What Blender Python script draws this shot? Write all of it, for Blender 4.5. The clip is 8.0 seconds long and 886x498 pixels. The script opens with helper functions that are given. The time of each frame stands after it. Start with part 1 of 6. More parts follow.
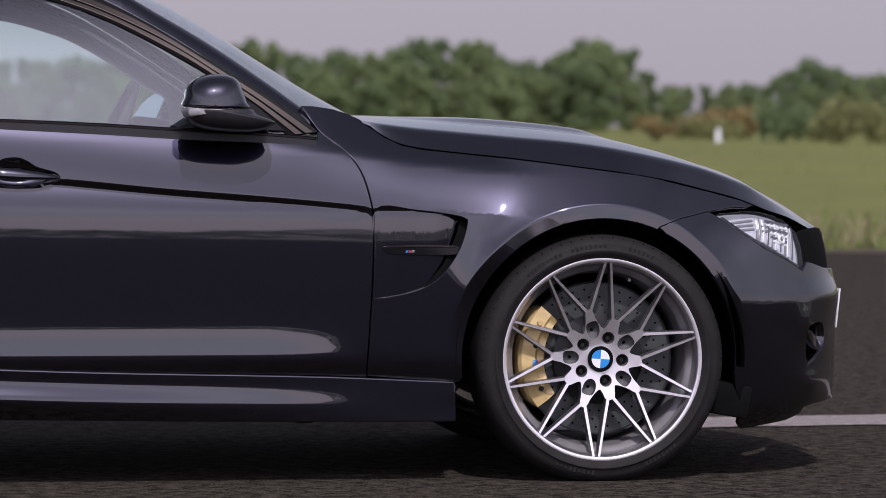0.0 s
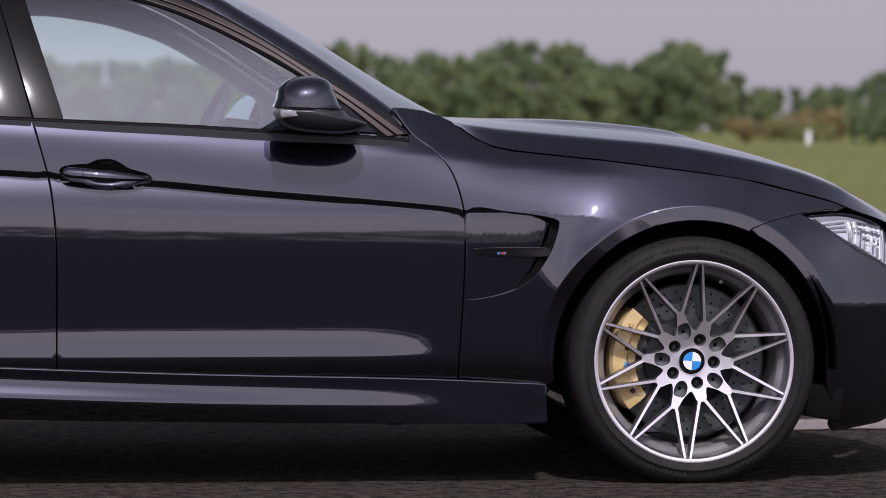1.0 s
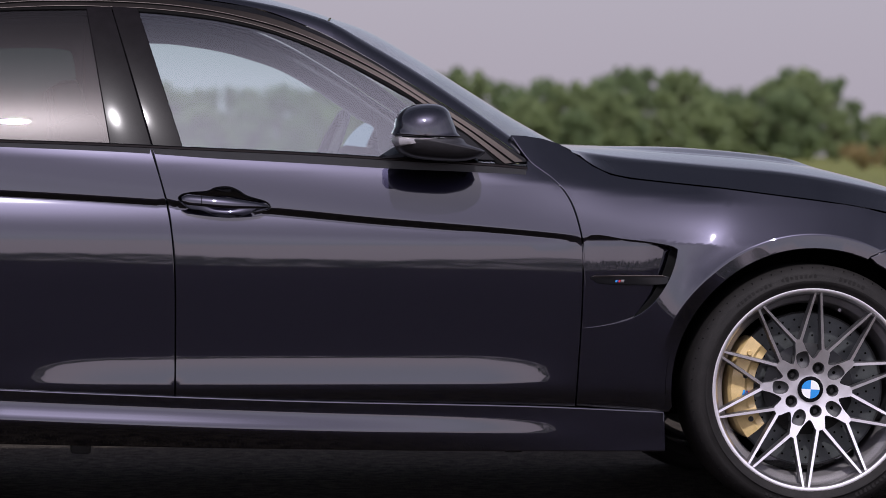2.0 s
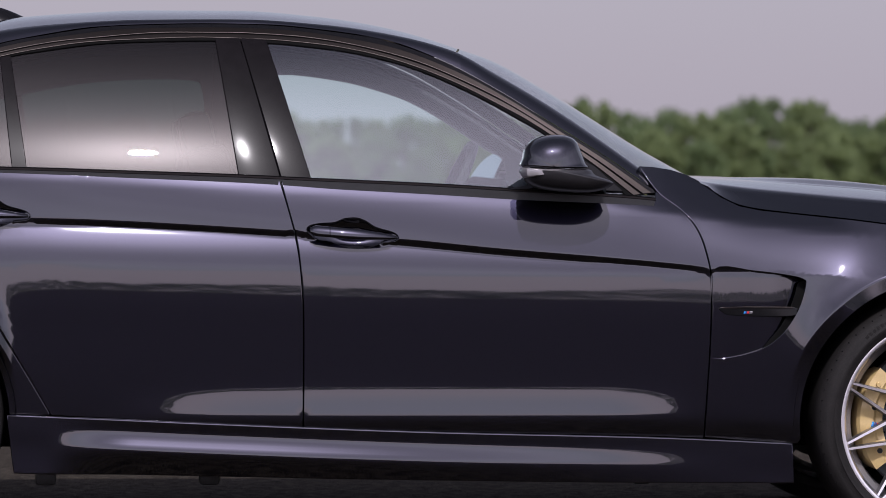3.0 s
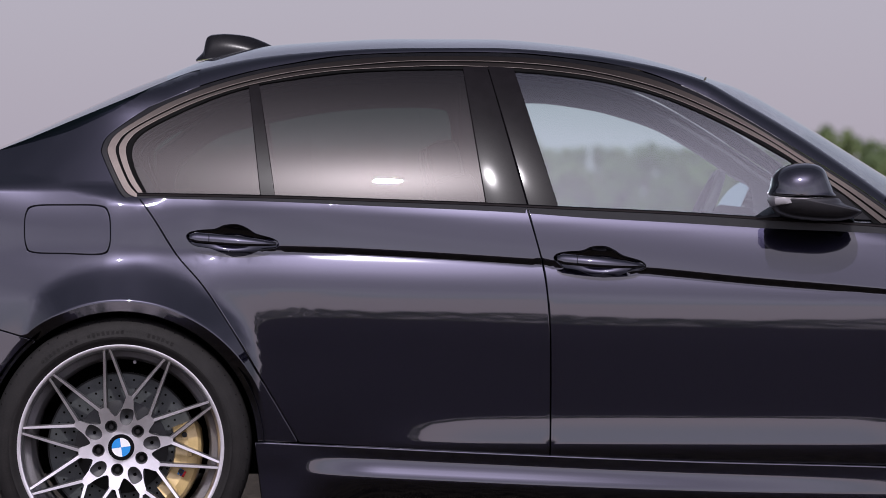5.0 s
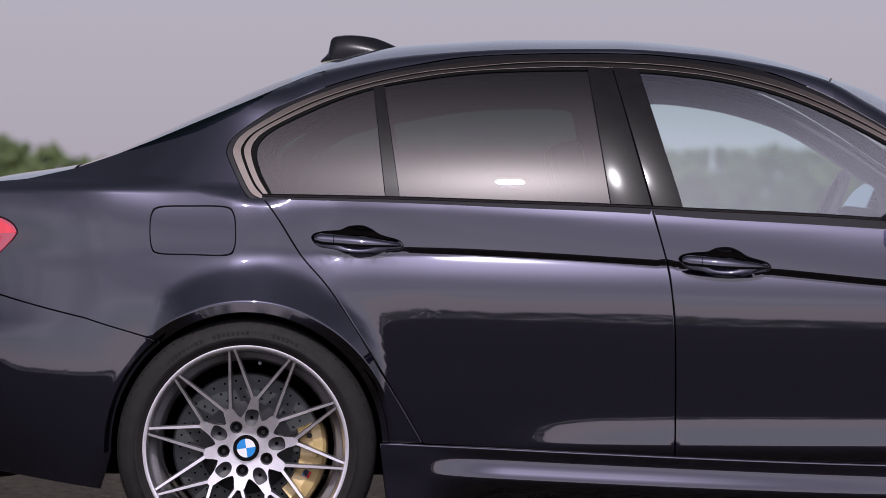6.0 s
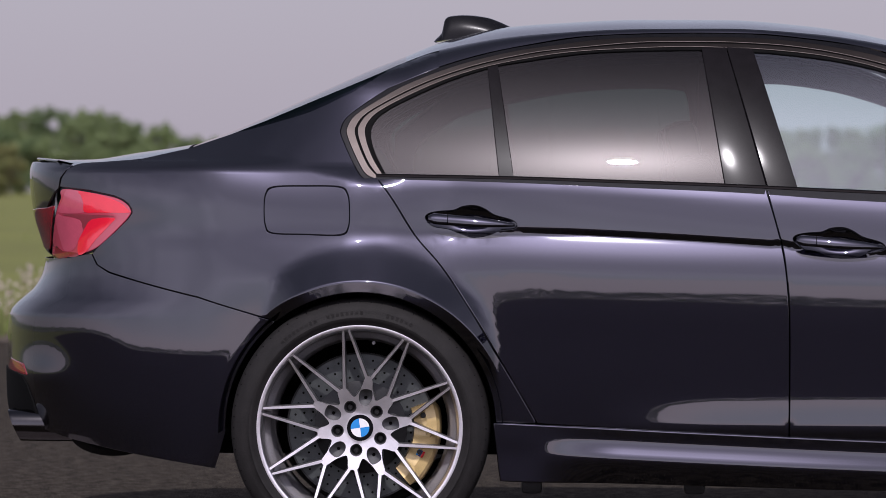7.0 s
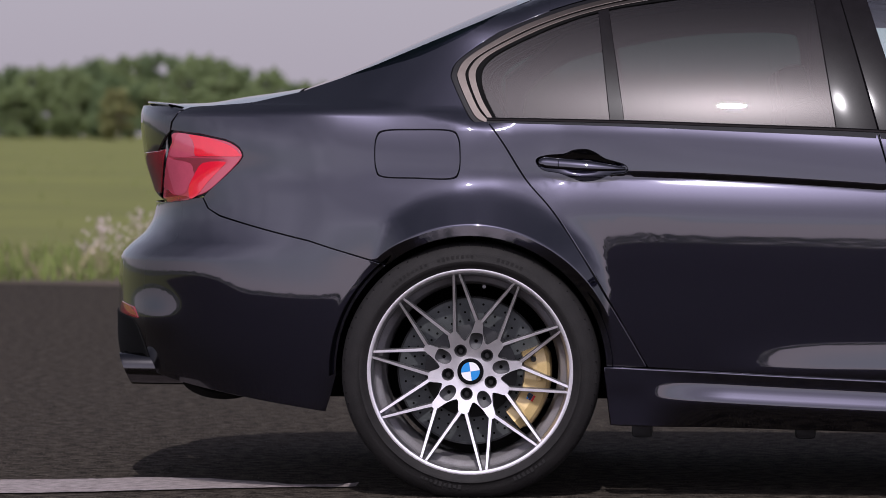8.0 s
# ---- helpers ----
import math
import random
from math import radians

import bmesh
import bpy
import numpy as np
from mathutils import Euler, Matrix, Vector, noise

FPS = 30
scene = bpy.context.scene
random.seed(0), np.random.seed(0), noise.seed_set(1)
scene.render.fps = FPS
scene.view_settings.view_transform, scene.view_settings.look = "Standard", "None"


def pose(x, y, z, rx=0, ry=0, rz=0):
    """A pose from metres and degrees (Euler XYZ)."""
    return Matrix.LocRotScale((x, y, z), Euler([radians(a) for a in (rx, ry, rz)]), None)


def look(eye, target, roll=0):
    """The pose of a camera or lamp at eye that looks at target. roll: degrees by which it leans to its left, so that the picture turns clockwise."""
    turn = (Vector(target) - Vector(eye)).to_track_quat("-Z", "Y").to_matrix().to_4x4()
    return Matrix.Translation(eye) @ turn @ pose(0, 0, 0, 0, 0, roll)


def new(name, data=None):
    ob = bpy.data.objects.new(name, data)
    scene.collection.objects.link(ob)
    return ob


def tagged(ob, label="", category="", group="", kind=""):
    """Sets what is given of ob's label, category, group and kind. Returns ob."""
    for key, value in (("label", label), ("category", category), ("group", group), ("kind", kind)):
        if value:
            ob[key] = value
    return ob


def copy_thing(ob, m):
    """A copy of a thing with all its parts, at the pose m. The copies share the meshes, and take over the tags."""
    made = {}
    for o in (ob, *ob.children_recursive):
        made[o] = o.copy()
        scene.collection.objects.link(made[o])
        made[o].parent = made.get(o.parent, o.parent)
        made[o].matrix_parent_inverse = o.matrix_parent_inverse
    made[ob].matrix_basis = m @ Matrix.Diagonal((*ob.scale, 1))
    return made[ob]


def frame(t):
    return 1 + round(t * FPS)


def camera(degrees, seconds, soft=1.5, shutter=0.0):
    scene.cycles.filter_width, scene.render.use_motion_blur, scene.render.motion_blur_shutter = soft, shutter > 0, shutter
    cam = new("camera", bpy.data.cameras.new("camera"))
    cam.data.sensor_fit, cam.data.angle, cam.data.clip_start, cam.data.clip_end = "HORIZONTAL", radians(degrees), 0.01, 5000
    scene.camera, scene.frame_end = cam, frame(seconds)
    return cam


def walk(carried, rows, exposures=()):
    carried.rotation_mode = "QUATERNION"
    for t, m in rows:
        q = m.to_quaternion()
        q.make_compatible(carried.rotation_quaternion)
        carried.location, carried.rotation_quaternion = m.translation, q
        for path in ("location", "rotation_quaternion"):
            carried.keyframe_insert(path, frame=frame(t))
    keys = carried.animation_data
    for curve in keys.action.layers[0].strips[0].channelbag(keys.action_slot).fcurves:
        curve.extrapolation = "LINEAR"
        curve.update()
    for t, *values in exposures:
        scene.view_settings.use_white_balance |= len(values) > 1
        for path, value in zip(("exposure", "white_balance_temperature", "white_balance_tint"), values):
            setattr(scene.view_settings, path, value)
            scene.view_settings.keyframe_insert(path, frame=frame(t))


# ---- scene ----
import mathutils

# ---- camera: a long lens on a tripod, panned along the car ----
cam = camera(11.57, 8.0, 0.75)
cam.data.dof.use_dof = True
cam.data.dof.focus_distance = 11.46
cam.data.dof.aperture_fstop = 6.7
ROWS = [
    (0.0, 0.558, -12.339, 0.938, -9.071, -1.574, -0.119),
    (0.5, 0.556, -12.338, 0.938, -8.578, -1.567, -0.115),
    (1.0, 0.553, -12.338, 0.938, -7.897, -1.554, -0.136),
    (1.5, 0.550, -12.337, 0.938, -7.189, -1.444, -0.142),
    (1.7, 0.549, -12.337, 0.939, -6.872, -1.350, -0.160),
    (3.0, 0.540, -12.336, 0.941, -4.736, -0.808, -0.179),
    (3.5, 0.537, -12.336, 0.942, -3.945, -0.663, -0.197),
    (4.0, 0.533, -12.336, 0.942, -3.107, -0.550, -0.200),
    (4.5, 0.530, -12.336, 0.942, -2.376, -0.479, -0.217),
    (6.0, 0.520, -12.335, 0.942, 0.037, -0.445, -0.236),
    (6.5, 0.517, -12.335, 0.942, 0.679, -0.534, -0.239),
    (7.0, 0.514, -12.336, 0.941, 1.498, -0.709, -0.240),
    (7.5, 0.511, -12.336, 0.940, 2.196, -1.023, -0.270),
    (8.0, 0.508, -12.336, 0.938, 2.917, -1.437, -0.272),
]
walk(cam, [(t, pose(x, y, z, 90 + pitch, roll, yaw)) for t, x, y, z, yaw, pitch, roll in ROWS],
     exposures=[(0.0, 0.0, 6000, 20), (8.0, 0.0, 6000, 20)])

# ---- sky and sun ----
SUN_ELEV = 49.0
world = bpy.data.worlds.new("sky")
scene.world = world
world.use_nodes = True
wn = world.node_tree.nodes
sky = wn.new("ShaderNodeTexSky")
sky.sky_type = "NISHITA"
sky.sun_disc = False
sky.sun_elevation = radians(SUN_ELEV)
sky.sun_rotation = radians(180.0)
sky.air_density, sky.dust_density, sky.ozone_density = 1.0, 3.0, 1.5
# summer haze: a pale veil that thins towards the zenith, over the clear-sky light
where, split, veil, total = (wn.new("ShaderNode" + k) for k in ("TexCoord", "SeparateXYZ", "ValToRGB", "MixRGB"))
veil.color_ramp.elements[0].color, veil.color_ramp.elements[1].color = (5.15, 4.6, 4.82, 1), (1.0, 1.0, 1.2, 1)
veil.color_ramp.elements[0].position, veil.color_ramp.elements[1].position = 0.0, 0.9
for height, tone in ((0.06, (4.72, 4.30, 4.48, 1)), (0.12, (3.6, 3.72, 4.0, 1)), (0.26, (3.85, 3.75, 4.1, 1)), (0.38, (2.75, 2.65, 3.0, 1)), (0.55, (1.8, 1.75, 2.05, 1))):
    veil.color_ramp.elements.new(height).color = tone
# thin broken cloud in the veil
puff, spread, lift_up, drift = (wn.new("ShaderNode" + k) for k in ("TexNoise", "MapRange", "MapRange", "MixRGB"))
puff.inputs["Scale"].default_value, puff.inputs["Detail"].default_value, puff.inputs["Roughness"].default_value = 5.0, 1.5, 0.5
for node, vals in ((spread, (0.36, 0.66, 0.88, 1.14)), (lift_up, (0.07, 0.22, 0.0, 1.0))):
    for k, v in zip(("From Min", "From Max", "To Min", "To Max"), vals):
        node.inputs[k].default_value = v
drift.blend_type = "MULTIPLY"
total.blend_type, total.inputs[0].default_value = "ADD", 1.0
link = world.node_tree.links.new
link(where.outputs["Generated"], split.inputs[0])
link(split.outputs["Z"], veil.inputs["Fac"])
pale = wn.new("ShaderNodeHueSaturation")
pale.inputs["Saturation"].default_value, pale.inputs["Value"].default_value = 0.62, 0.5
link(sky.outputs["Color"], pale.inputs["Color"])
link(pale.outputs[0], total.inputs[1])
link(where.outputs["Generated"], puff.inputs["Vector"])
link(puff.outputs["Fac"], spread.inputs["Value"])
link(split.outputs["Z"], lift_up.inputs["Value"])
link(lift_up.outputs[0], drift.inputs[0])
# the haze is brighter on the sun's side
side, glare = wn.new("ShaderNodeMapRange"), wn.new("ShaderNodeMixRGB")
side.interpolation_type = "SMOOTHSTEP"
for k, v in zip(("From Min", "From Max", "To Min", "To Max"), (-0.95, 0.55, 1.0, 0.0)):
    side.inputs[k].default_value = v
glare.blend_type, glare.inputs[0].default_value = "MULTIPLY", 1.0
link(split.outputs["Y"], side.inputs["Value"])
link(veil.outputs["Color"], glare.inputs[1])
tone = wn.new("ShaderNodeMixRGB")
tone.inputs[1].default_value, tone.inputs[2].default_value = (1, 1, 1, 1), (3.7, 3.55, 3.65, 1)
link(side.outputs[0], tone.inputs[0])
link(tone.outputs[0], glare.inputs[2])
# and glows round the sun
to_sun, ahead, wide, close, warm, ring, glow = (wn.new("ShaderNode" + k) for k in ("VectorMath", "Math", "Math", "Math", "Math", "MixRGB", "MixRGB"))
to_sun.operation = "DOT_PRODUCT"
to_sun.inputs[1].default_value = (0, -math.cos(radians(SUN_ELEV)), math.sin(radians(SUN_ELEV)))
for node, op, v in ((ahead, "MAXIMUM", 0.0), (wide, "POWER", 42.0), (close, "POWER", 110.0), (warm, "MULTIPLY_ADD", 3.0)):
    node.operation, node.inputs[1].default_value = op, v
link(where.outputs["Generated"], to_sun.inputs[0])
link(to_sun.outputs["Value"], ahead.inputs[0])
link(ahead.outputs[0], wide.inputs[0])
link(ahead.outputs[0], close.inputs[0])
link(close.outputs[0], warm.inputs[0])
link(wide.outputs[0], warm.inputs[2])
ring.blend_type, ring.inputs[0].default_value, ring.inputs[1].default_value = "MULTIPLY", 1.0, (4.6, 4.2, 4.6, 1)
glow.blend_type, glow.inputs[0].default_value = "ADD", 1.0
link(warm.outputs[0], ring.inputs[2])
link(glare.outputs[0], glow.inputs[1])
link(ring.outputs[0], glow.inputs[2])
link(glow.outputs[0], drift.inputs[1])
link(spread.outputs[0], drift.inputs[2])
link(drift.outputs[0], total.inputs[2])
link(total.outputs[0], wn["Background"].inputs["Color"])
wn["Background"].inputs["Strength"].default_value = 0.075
sun_data = bpy.data.lights.new("sun", "SUN")
sun_data.energy, sun_data.angle, sun_data.color = 2.95, radians(0.53), (1.0, 0.95, 0.88)
sun = new("sun", sun_data)
sun.matrix_world = look((0, -40 * math.cos(radians(SUN_ELEV)), 40 * math.sin(radians(SUN_ELEV))), (0, 0, 0))


# ---- materials ----
def mat(name, color=(0.5, 0.5, 0.5), rough=0.5, metal=0.0, coat=0.0, coat_rough=0.02, spec=0.5, vary=0.0, scale=8.0, bump=0.0, bump_scale=60.0, ior=1.5, dark=None):
    """A surface with grain: colour varies between two tones at two scales, with fine relief."""
    m = bpy.data.materials.new(name)
    m.use_nodes = True
    nt, b = m.node_tree, m.node_tree.nodes["Principled BSDF"]
    b.inputs["Base Color"].default_value = (*color, 1)
    b.inputs["Roughness"].default_value = rough
    b.inputs["Metallic"].default_value = metal
    b.inputs["Coat Weight"].default_value = coat
    b.inputs["Coat Roughness"].default_value = coat_rough
    b.inputs["Specular IOR Level"].default_value = spec
    b.inputs["IOR"].default_value = ior
    geo = nt.nodes.new("ShaderNodeTexCoord")
    if vary > 0:
        n1, n2 = nt.nodes.new("ShaderNodeTexNoise"), nt.nodes.new("ShaderNodeTexNoise")
        n1.inputs["Scale"].default_value, n2.inputs["Scale"].default_value = scale, scale * 9
        n1.inputs["Detail"].default_value = n2.inputs["Detail"].default_value = 4
        add = nt.nodes.new("ShaderNodeMath")
        add.operation = "ADD"
        ramp = nt.nodes.new("ShaderNodeValToRGB")
        lo = dark or tuple(c * (1 - vary) for c in color)
        ramp.color_ramp.elements[0].color, ramp.color_ramp.elements[1].color = (*lo, 1), (*[min(1, c * (1 + vary)) for c in color], 1)
        ramp.color_ramp.elements[0].position, ramp.color_ramp.elements[1].position = 0.32, 0.68
        half = nt.nodes.new("ShaderNodeMath")
        half.operation, half.inputs[1].default_value = "MULTIPLY", 0.5
        for n in (n1, n2):
            nt.links.new(geo.outputs["Object"], n.inputs["Vector"])
        nt.links.new(n1.outputs["Fac"], add.inputs[0])
        nt.links.new(n2.outputs["Fac"], add.inputs[1])
        nt.links.new(add.outputs[0], half.inputs[0])
        nt.links.new(half.outputs[0], ramp.inputs["Fac"])
        nt.links.new(ramp.outputs["Color"], b.inputs["Base Color"])
    if bump > 0:
        nb, bp = nt.nodes.new("ShaderNodeTexNoise"), nt.nodes.new("ShaderNodeBump")
        nb.inputs["Scale"].default_value, nb.inputs["Detail"].default_value = bump_scale, 5
        bp.inputs["Strength"].default_value, bp.inputs["Distance"].default_value = bump, 0.01
        nt.links.new(geo.outputs["Object"], nb.inputs["Vector"])
        nt.links.new(nb.outputs["Fac"], bp.inputs["Height"])
        nt.links.new(bp.outputs["Normal"], b.inputs["Normal"])
    return m


def glass_mat(name, tint, rough=0.0, ior=1.5, sheen=(1, 1, 1), film=0.0):
    """Sheet glass: tinted see-through with a clear surface reflection."""
    m = bpy.data.materials.new(name)
    m.use_nodes = True
    nt = m.node_tree
    nt.nodes.remove(nt.nodes["Principled BSDF"])
    tr, gl, mix, face, power, scale = (nt.nodes.new("ShaderNode" + k) for k in ("BsdfTransparent", "BsdfGlossy", "MixShader", "LayerWeight", "Math", "MapRange"))
    tr.inputs["Color"].default_value = (*tint, 1)
    gl.inputs["Color"].default_value = (*sheen, 1)
    gl.inputs["Roughness"].default_value = rough
    # the sheet reflects alike from both sides
    face.inputs["Blend"].default_value = 0.5
    power.operation, power.inputs[1].default_value = "POWER", 5.0
    scale.inputs["To Min"].default_value = ((ior - 1) / (ior + 1)) ** 2
    nt.links.new(face.outputs["Facing"], power.inputs[0])
    nt.links.new(power.outputs[0], scale.inputs["Value"])
    nt.links.new(scale.outputs[0], mix.inputs[0])
    nt.links.new(tr.outputs[0], mix.inputs[1])
    nt.links.new(gl.outputs[0], mix.inputs[2])
    if film:
        # a thin film of road dust spreads part of the reflection
        haze, both = nt.nodes.new("ShaderNodeBsdfGlossy"), nt.nodes.new("ShaderNodeMixShader")
        haze.inputs["Color"].default_value, haze.inputs["Roughness"].default_value = (*sheen, 1), 0.18
        both.inputs[0].default_value = film
        nt.links.new(gl.outputs[0], both.inputs[1])
        nt.links.new(haze.outputs[0], both.inputs[2])
        nt.links.new(both.outputs[0], mix.inputs[2])
    nt.links.new(mix.outputs[0], nt.nodes["Material Output"].inputs["Surface"])
    return m


# blue-violet flakes with a broad soft glow under a mirror-bright lacquer
PAINT = mat("dark_metallic_paint", (0.0102, 0.0096, 0.0178), 0.33, 1.0, 1.0, 0.03, vary=0.03, scale=300)
PAINT.node_tree.nodes["Principled BSDF"].inputs["Coat IOR"].default_value = 1.74
BLACK = mat("gloss_black_trim", (0.006, 0.006, 0.007), 0.09, spec=0.17, vary=0.3, scale=30)
SATIN = mat("satin_black_plastic", (0.012, 0.012, 0.013), 0.45, vary=0.3, scale=40)
DARK = mat("underbody_black", (0.004, 0.004, 0.004), 0.8, spec=0.08, vary=0.4, scale=12)
HOUSING = mat("satin_black_housing", (0.022, 0.021, 0.023), 0.28, spec=0.5, vary=0.2, scale=60)
TRIM = mat("dark_bronze_trim", (0.0205, 0.0176, 0.0168), 0.29, 1.0, vary=0.1, scale=50)
PILLAR = mat("gloss_pillar_cover", (0.008, 0.007, 0.008), 0.09, 0.0, 0.06, 0.24, spec=0.02, vary=0.3, scale=30)
PILLAR.node_tree.nodes["Principled BSDF"].inputs["Coat IOR"].default_value = 1.42
RUBBER = mat("tyre_rubber", (0.0135, 0.0122, 0.0117), 0.7, spec=0.22, vary=0.35, scale=25, bump=0.15, bump_scale=300)
ALLOY = mat("machined_alloy", (0.84, 0.81, 0.815), 0.34, 1.0, vary=0.06, scale=90)
GREY = mat("grey_wheel_paint", (0.20, 0.195, 0.20), 0.35, 0.8, vary=0.12, scale=40)
BARREL = mat("wheel_barrel_grey", (0.31, 0.295, 0.30), 0.34, 0.55, vary=0.15, scale=30)
CERAMIC = mat("ceramic_disc", (0.062, 0.068, 0.068), 0.38, 0.3, vary=0.2, scale=60)
HAT = mat("disc_hat_grey", (0.09, 0.09, 0.09), 0.5, 0.6, vary=0.2, scale=50)
GOLD = mat("gold_caliper_paint", (0.60, 0.44, 0.19), 0.35, 0.25, 0.4, 0.1, vary=0.12, scale=40)
BOLT = mat("black_bolt", (0.02, 0.02, 0.02), 0.35, 0.6, vary=0.3, scale=200)
WHITE = mat("white_enamel", (0.8, 0.8, 0.8), 0.2, vary=0.03, scale=80)
BLUE = mat("blue_enamel", (0.03, 0.25, 0.62), 0.2, vary=0.05, scale=80)
NAVY = mat("navy_stripe", (0.02, 0.03, 0.16), 0.3, vary=0.05, scale=80)
REDPAINT = mat("red_stripe", (0.6, 0.02, 0.02), 0.3, vary=0.05, scale=80)
TIP = mat("polished_exhaust_steel", (0.07, 0.068, 0.07), 0.16, 1.0, vary=0.1, scale=60)
CHROME = mat("bright_chrome", (0.75, 0.75, 0.76), 0.12, 1.0, vary=0.04, scale=80)
CLEAR_GLASS = glass_mat("clear_side_glass", (0.86, 1.0, 0.97), 0.02, 2.0, (0.90, 0.92, 1.0))
SCREEN = glass_mat("windscreen_glass", (0.94, 0.96, 0.96), 0.02, 2.7)
PRIVACY = glass_mat("privacy_glass", (0.14, 0.22, 0.20), 0.0, 1.50, (1.0, 0.93, 0.92), 0.065)
SILVER = mat("lamp_silver", (0.80, 0.80, 0.81), 0.22, 0.55, vary=0.08, scale=60)
BOWL = mat("lamp_bowl_grey", (0.42, 0.42, 0.43), 0.25, 0.6, vary=0.1, scale=60)
LENS = glass_mat("clear_lamp_lens", (0.92, 0.93, 0.94), 0.0, 1.5)
RED_LENS = mat("red_lamp_lens", (0.44, 0.045, 0.08), 0.06, 0.0, 1.0, 0.02, vary=0.06, scale=30)
RED_DEEP = mat("deep_red_lens", (0.22, 0.006, 0.015), 0.08, 0.0, 1.0, 0.02, vary=0.1, scale=30)
RED_BRIGHT = mat("bright_red_lens", (0.78, 0.010, 0.035), 0.06, 0.0, 1.0, 0.02, vary=0.10, scale=40)
RED_SMOKE = mat("smoked_red_lens", (0.24, 0.035, 0.05), 0.08, 0.0, 1.0, 0.02, vary=0.15, scale=40)
RED_LIGHT = mat("pale_red_lens", (0.52, 0.08, 0.13), 0.10, 0.0, 1.0, 0.02, vary=0.1, scale=30)
CLOTH = mat("black_leather", (0.015, 0.015, 0.016), 0.55, vary=0.2, scale=40, bump=0.1)
HEADLINE = mat("anthracite_headlining", (0.05, 0.05, 0.055), 0.9, vary=0.1, scale=60)
BARK = mat("bark", (0.10, 0.075, 0.05), 0.9, vary=0.4, scale=6, bump=0.5)


# ---- building helpers ----
def link_mesh(name, verts, faces, mats, parent=None, label="", normals=None, index=None, smooth=True):
    me = bpy.data.meshes.new(name)
    me.from_pydata([tuple(v) for v in verts], [], [tuple(int(i) for i in f) for f in faces])
    for m in (mats if isinstance(mats, (list, tuple)) else [mats]):
        me.materials.append(m)
    if index is not None:
        me.polygons.foreach_set("material_index", index)
    me.polygons.foreach_set("use_smooth", [smooth] * len(me.polygons))
    me.update()
    if normals is not None:
        me.normals_split_custom_set_from_vertices([tuple(n) for n in normals])
    ob = new(name, me)
    if parent:
        ob.parent = parent
    if label:
        ob["label"] = label
    return ob


def part(name, bm, material, parent, label="", smooth=True, angle=35):
    """One bmesh as one mesh object under a thing or a part."""
    me = bpy.data.meshes.new(name)
    bmesh.ops.recalc_face_normals(bm, faces=bm.faces)
    for e in bm.edges:
        e.smooth = not (len(e.link_faces) == 2 and e.calc_face_angle(0) > radians(angle))
    bm.to_mesh(me)
    bm.free()
    for m in (material if isinstance(material, (list, tuple)) else [material]):
        me.materials.append(m)
    me.polygons.foreach_set("use_smooth", [smooth] * len(me.polygons))
    ob = new(name, me)
    if parent:
        ob.parent = parent
    if label:
        ob["label"] = label
    return ob


def empty(name, m=None, parent=None):
    ob = new(name)
    ob.empty_display_size = 0.1
    if parent:
        ob.parent = parent
    if m:
        ob.matrix_basis = m
    return ob


def pc(*pts):
    """A smooth monotone curve through (x, y) points, for arrays."""
    xs, ys = np.array([p[0] for p in pts], float), np.array([p[1] for p in pts], float)
    h, d = np.diff(xs), np.diff(ys) / np.diff(xs)
    s = np.zeros(len(xs))
    s[0], s[-1] = d[0], d[-1]
    for i in range(1, len(xs) - 1):
        if d[i - 1] * d[i] > 0:
            w1, w2 = 2 * h[i] + h[i - 1], h[i] + 2 * h[i - 1]
            s[i] = (w1 + w2) / (w1 / d[i - 1] + w2 / d[i])

    def f(x):
        x = np.asarray(x, float)
        xc = np.clip(x, xs[0], xs[-1])
        i = np.clip(np.searchsorted(xs, xc, side="right") - 1, 0, len(h) - 1)
        t = (xc - xs[i]) / h[i]
        y = (2 * t**3 - 3 * t**2 + 1) * ys[i] + (t**3 - 2 * t**2 + t) * h[i] * s[i] + (3 * t**2 - 2 * t**3) * ys[i + 1] + (t**3 - t**2) * h[i] * s[i + 1]
        return y + np.where(x < xs[0], (x - xs[0]) * s[0], 0) + np.where(x > xs[-1], (x - xs[-1]) * s[-1], 0)
    return f


def slope_curve(z0, *pts):
    """The integral of a slope given at heights, zero at z0."""
    zz = np.linspace(0.0, 1.5, 1501)
    sl = pc(*pts)(zz)
    sl = np.where(zz < pts[0][0], pts[0][1], np.where(zz > pts[-1][0], pts[-1][1], sl))
    integ = np.concatenate([[0], np.cumsum((sl[1:] + sl[:-1]) / 2 * np.diff(zz))])
    integ -= np.interp(z0, zz, integ)
    return lambda z: np.interp(z, zz, integ)


def smooth01(t):
    t = np.clip(t, 0, 1)
    return t * t * (3 - 2 * t)


def smax(a, b, k):
    """Soft maximum."""
    return 0.5 * (a + b + np.sqrt((a - b) ** 2 + k * k))


def rounded(pts, n=6, closed=True):
    """A soft closed outline: Catmull-Rom through the points."""
    p = [np.array(q, float) for q in pts]
    out, m = [], len(p)
    for i in range(m if closed else m - 1):
        a, b = p[(i - 1) % m] if closed or i > 0 else p[i], p[i]
        c, d = p[(i + 1) % m], p[(i + 2) % m] if closed or i + 2 < m else p[(i + 1) % m]
        for j in range(n):
            t = j / n
            out.append(0.5 * (2 * b + (c - a) * t + (2 * a - 5 * b + 4 * c - d) * t**2 + (3 * b - a - 3 * c + d) * t**3))
    if not closed:
        out.append(p[-1])
    return [tuple(q) for q in out]


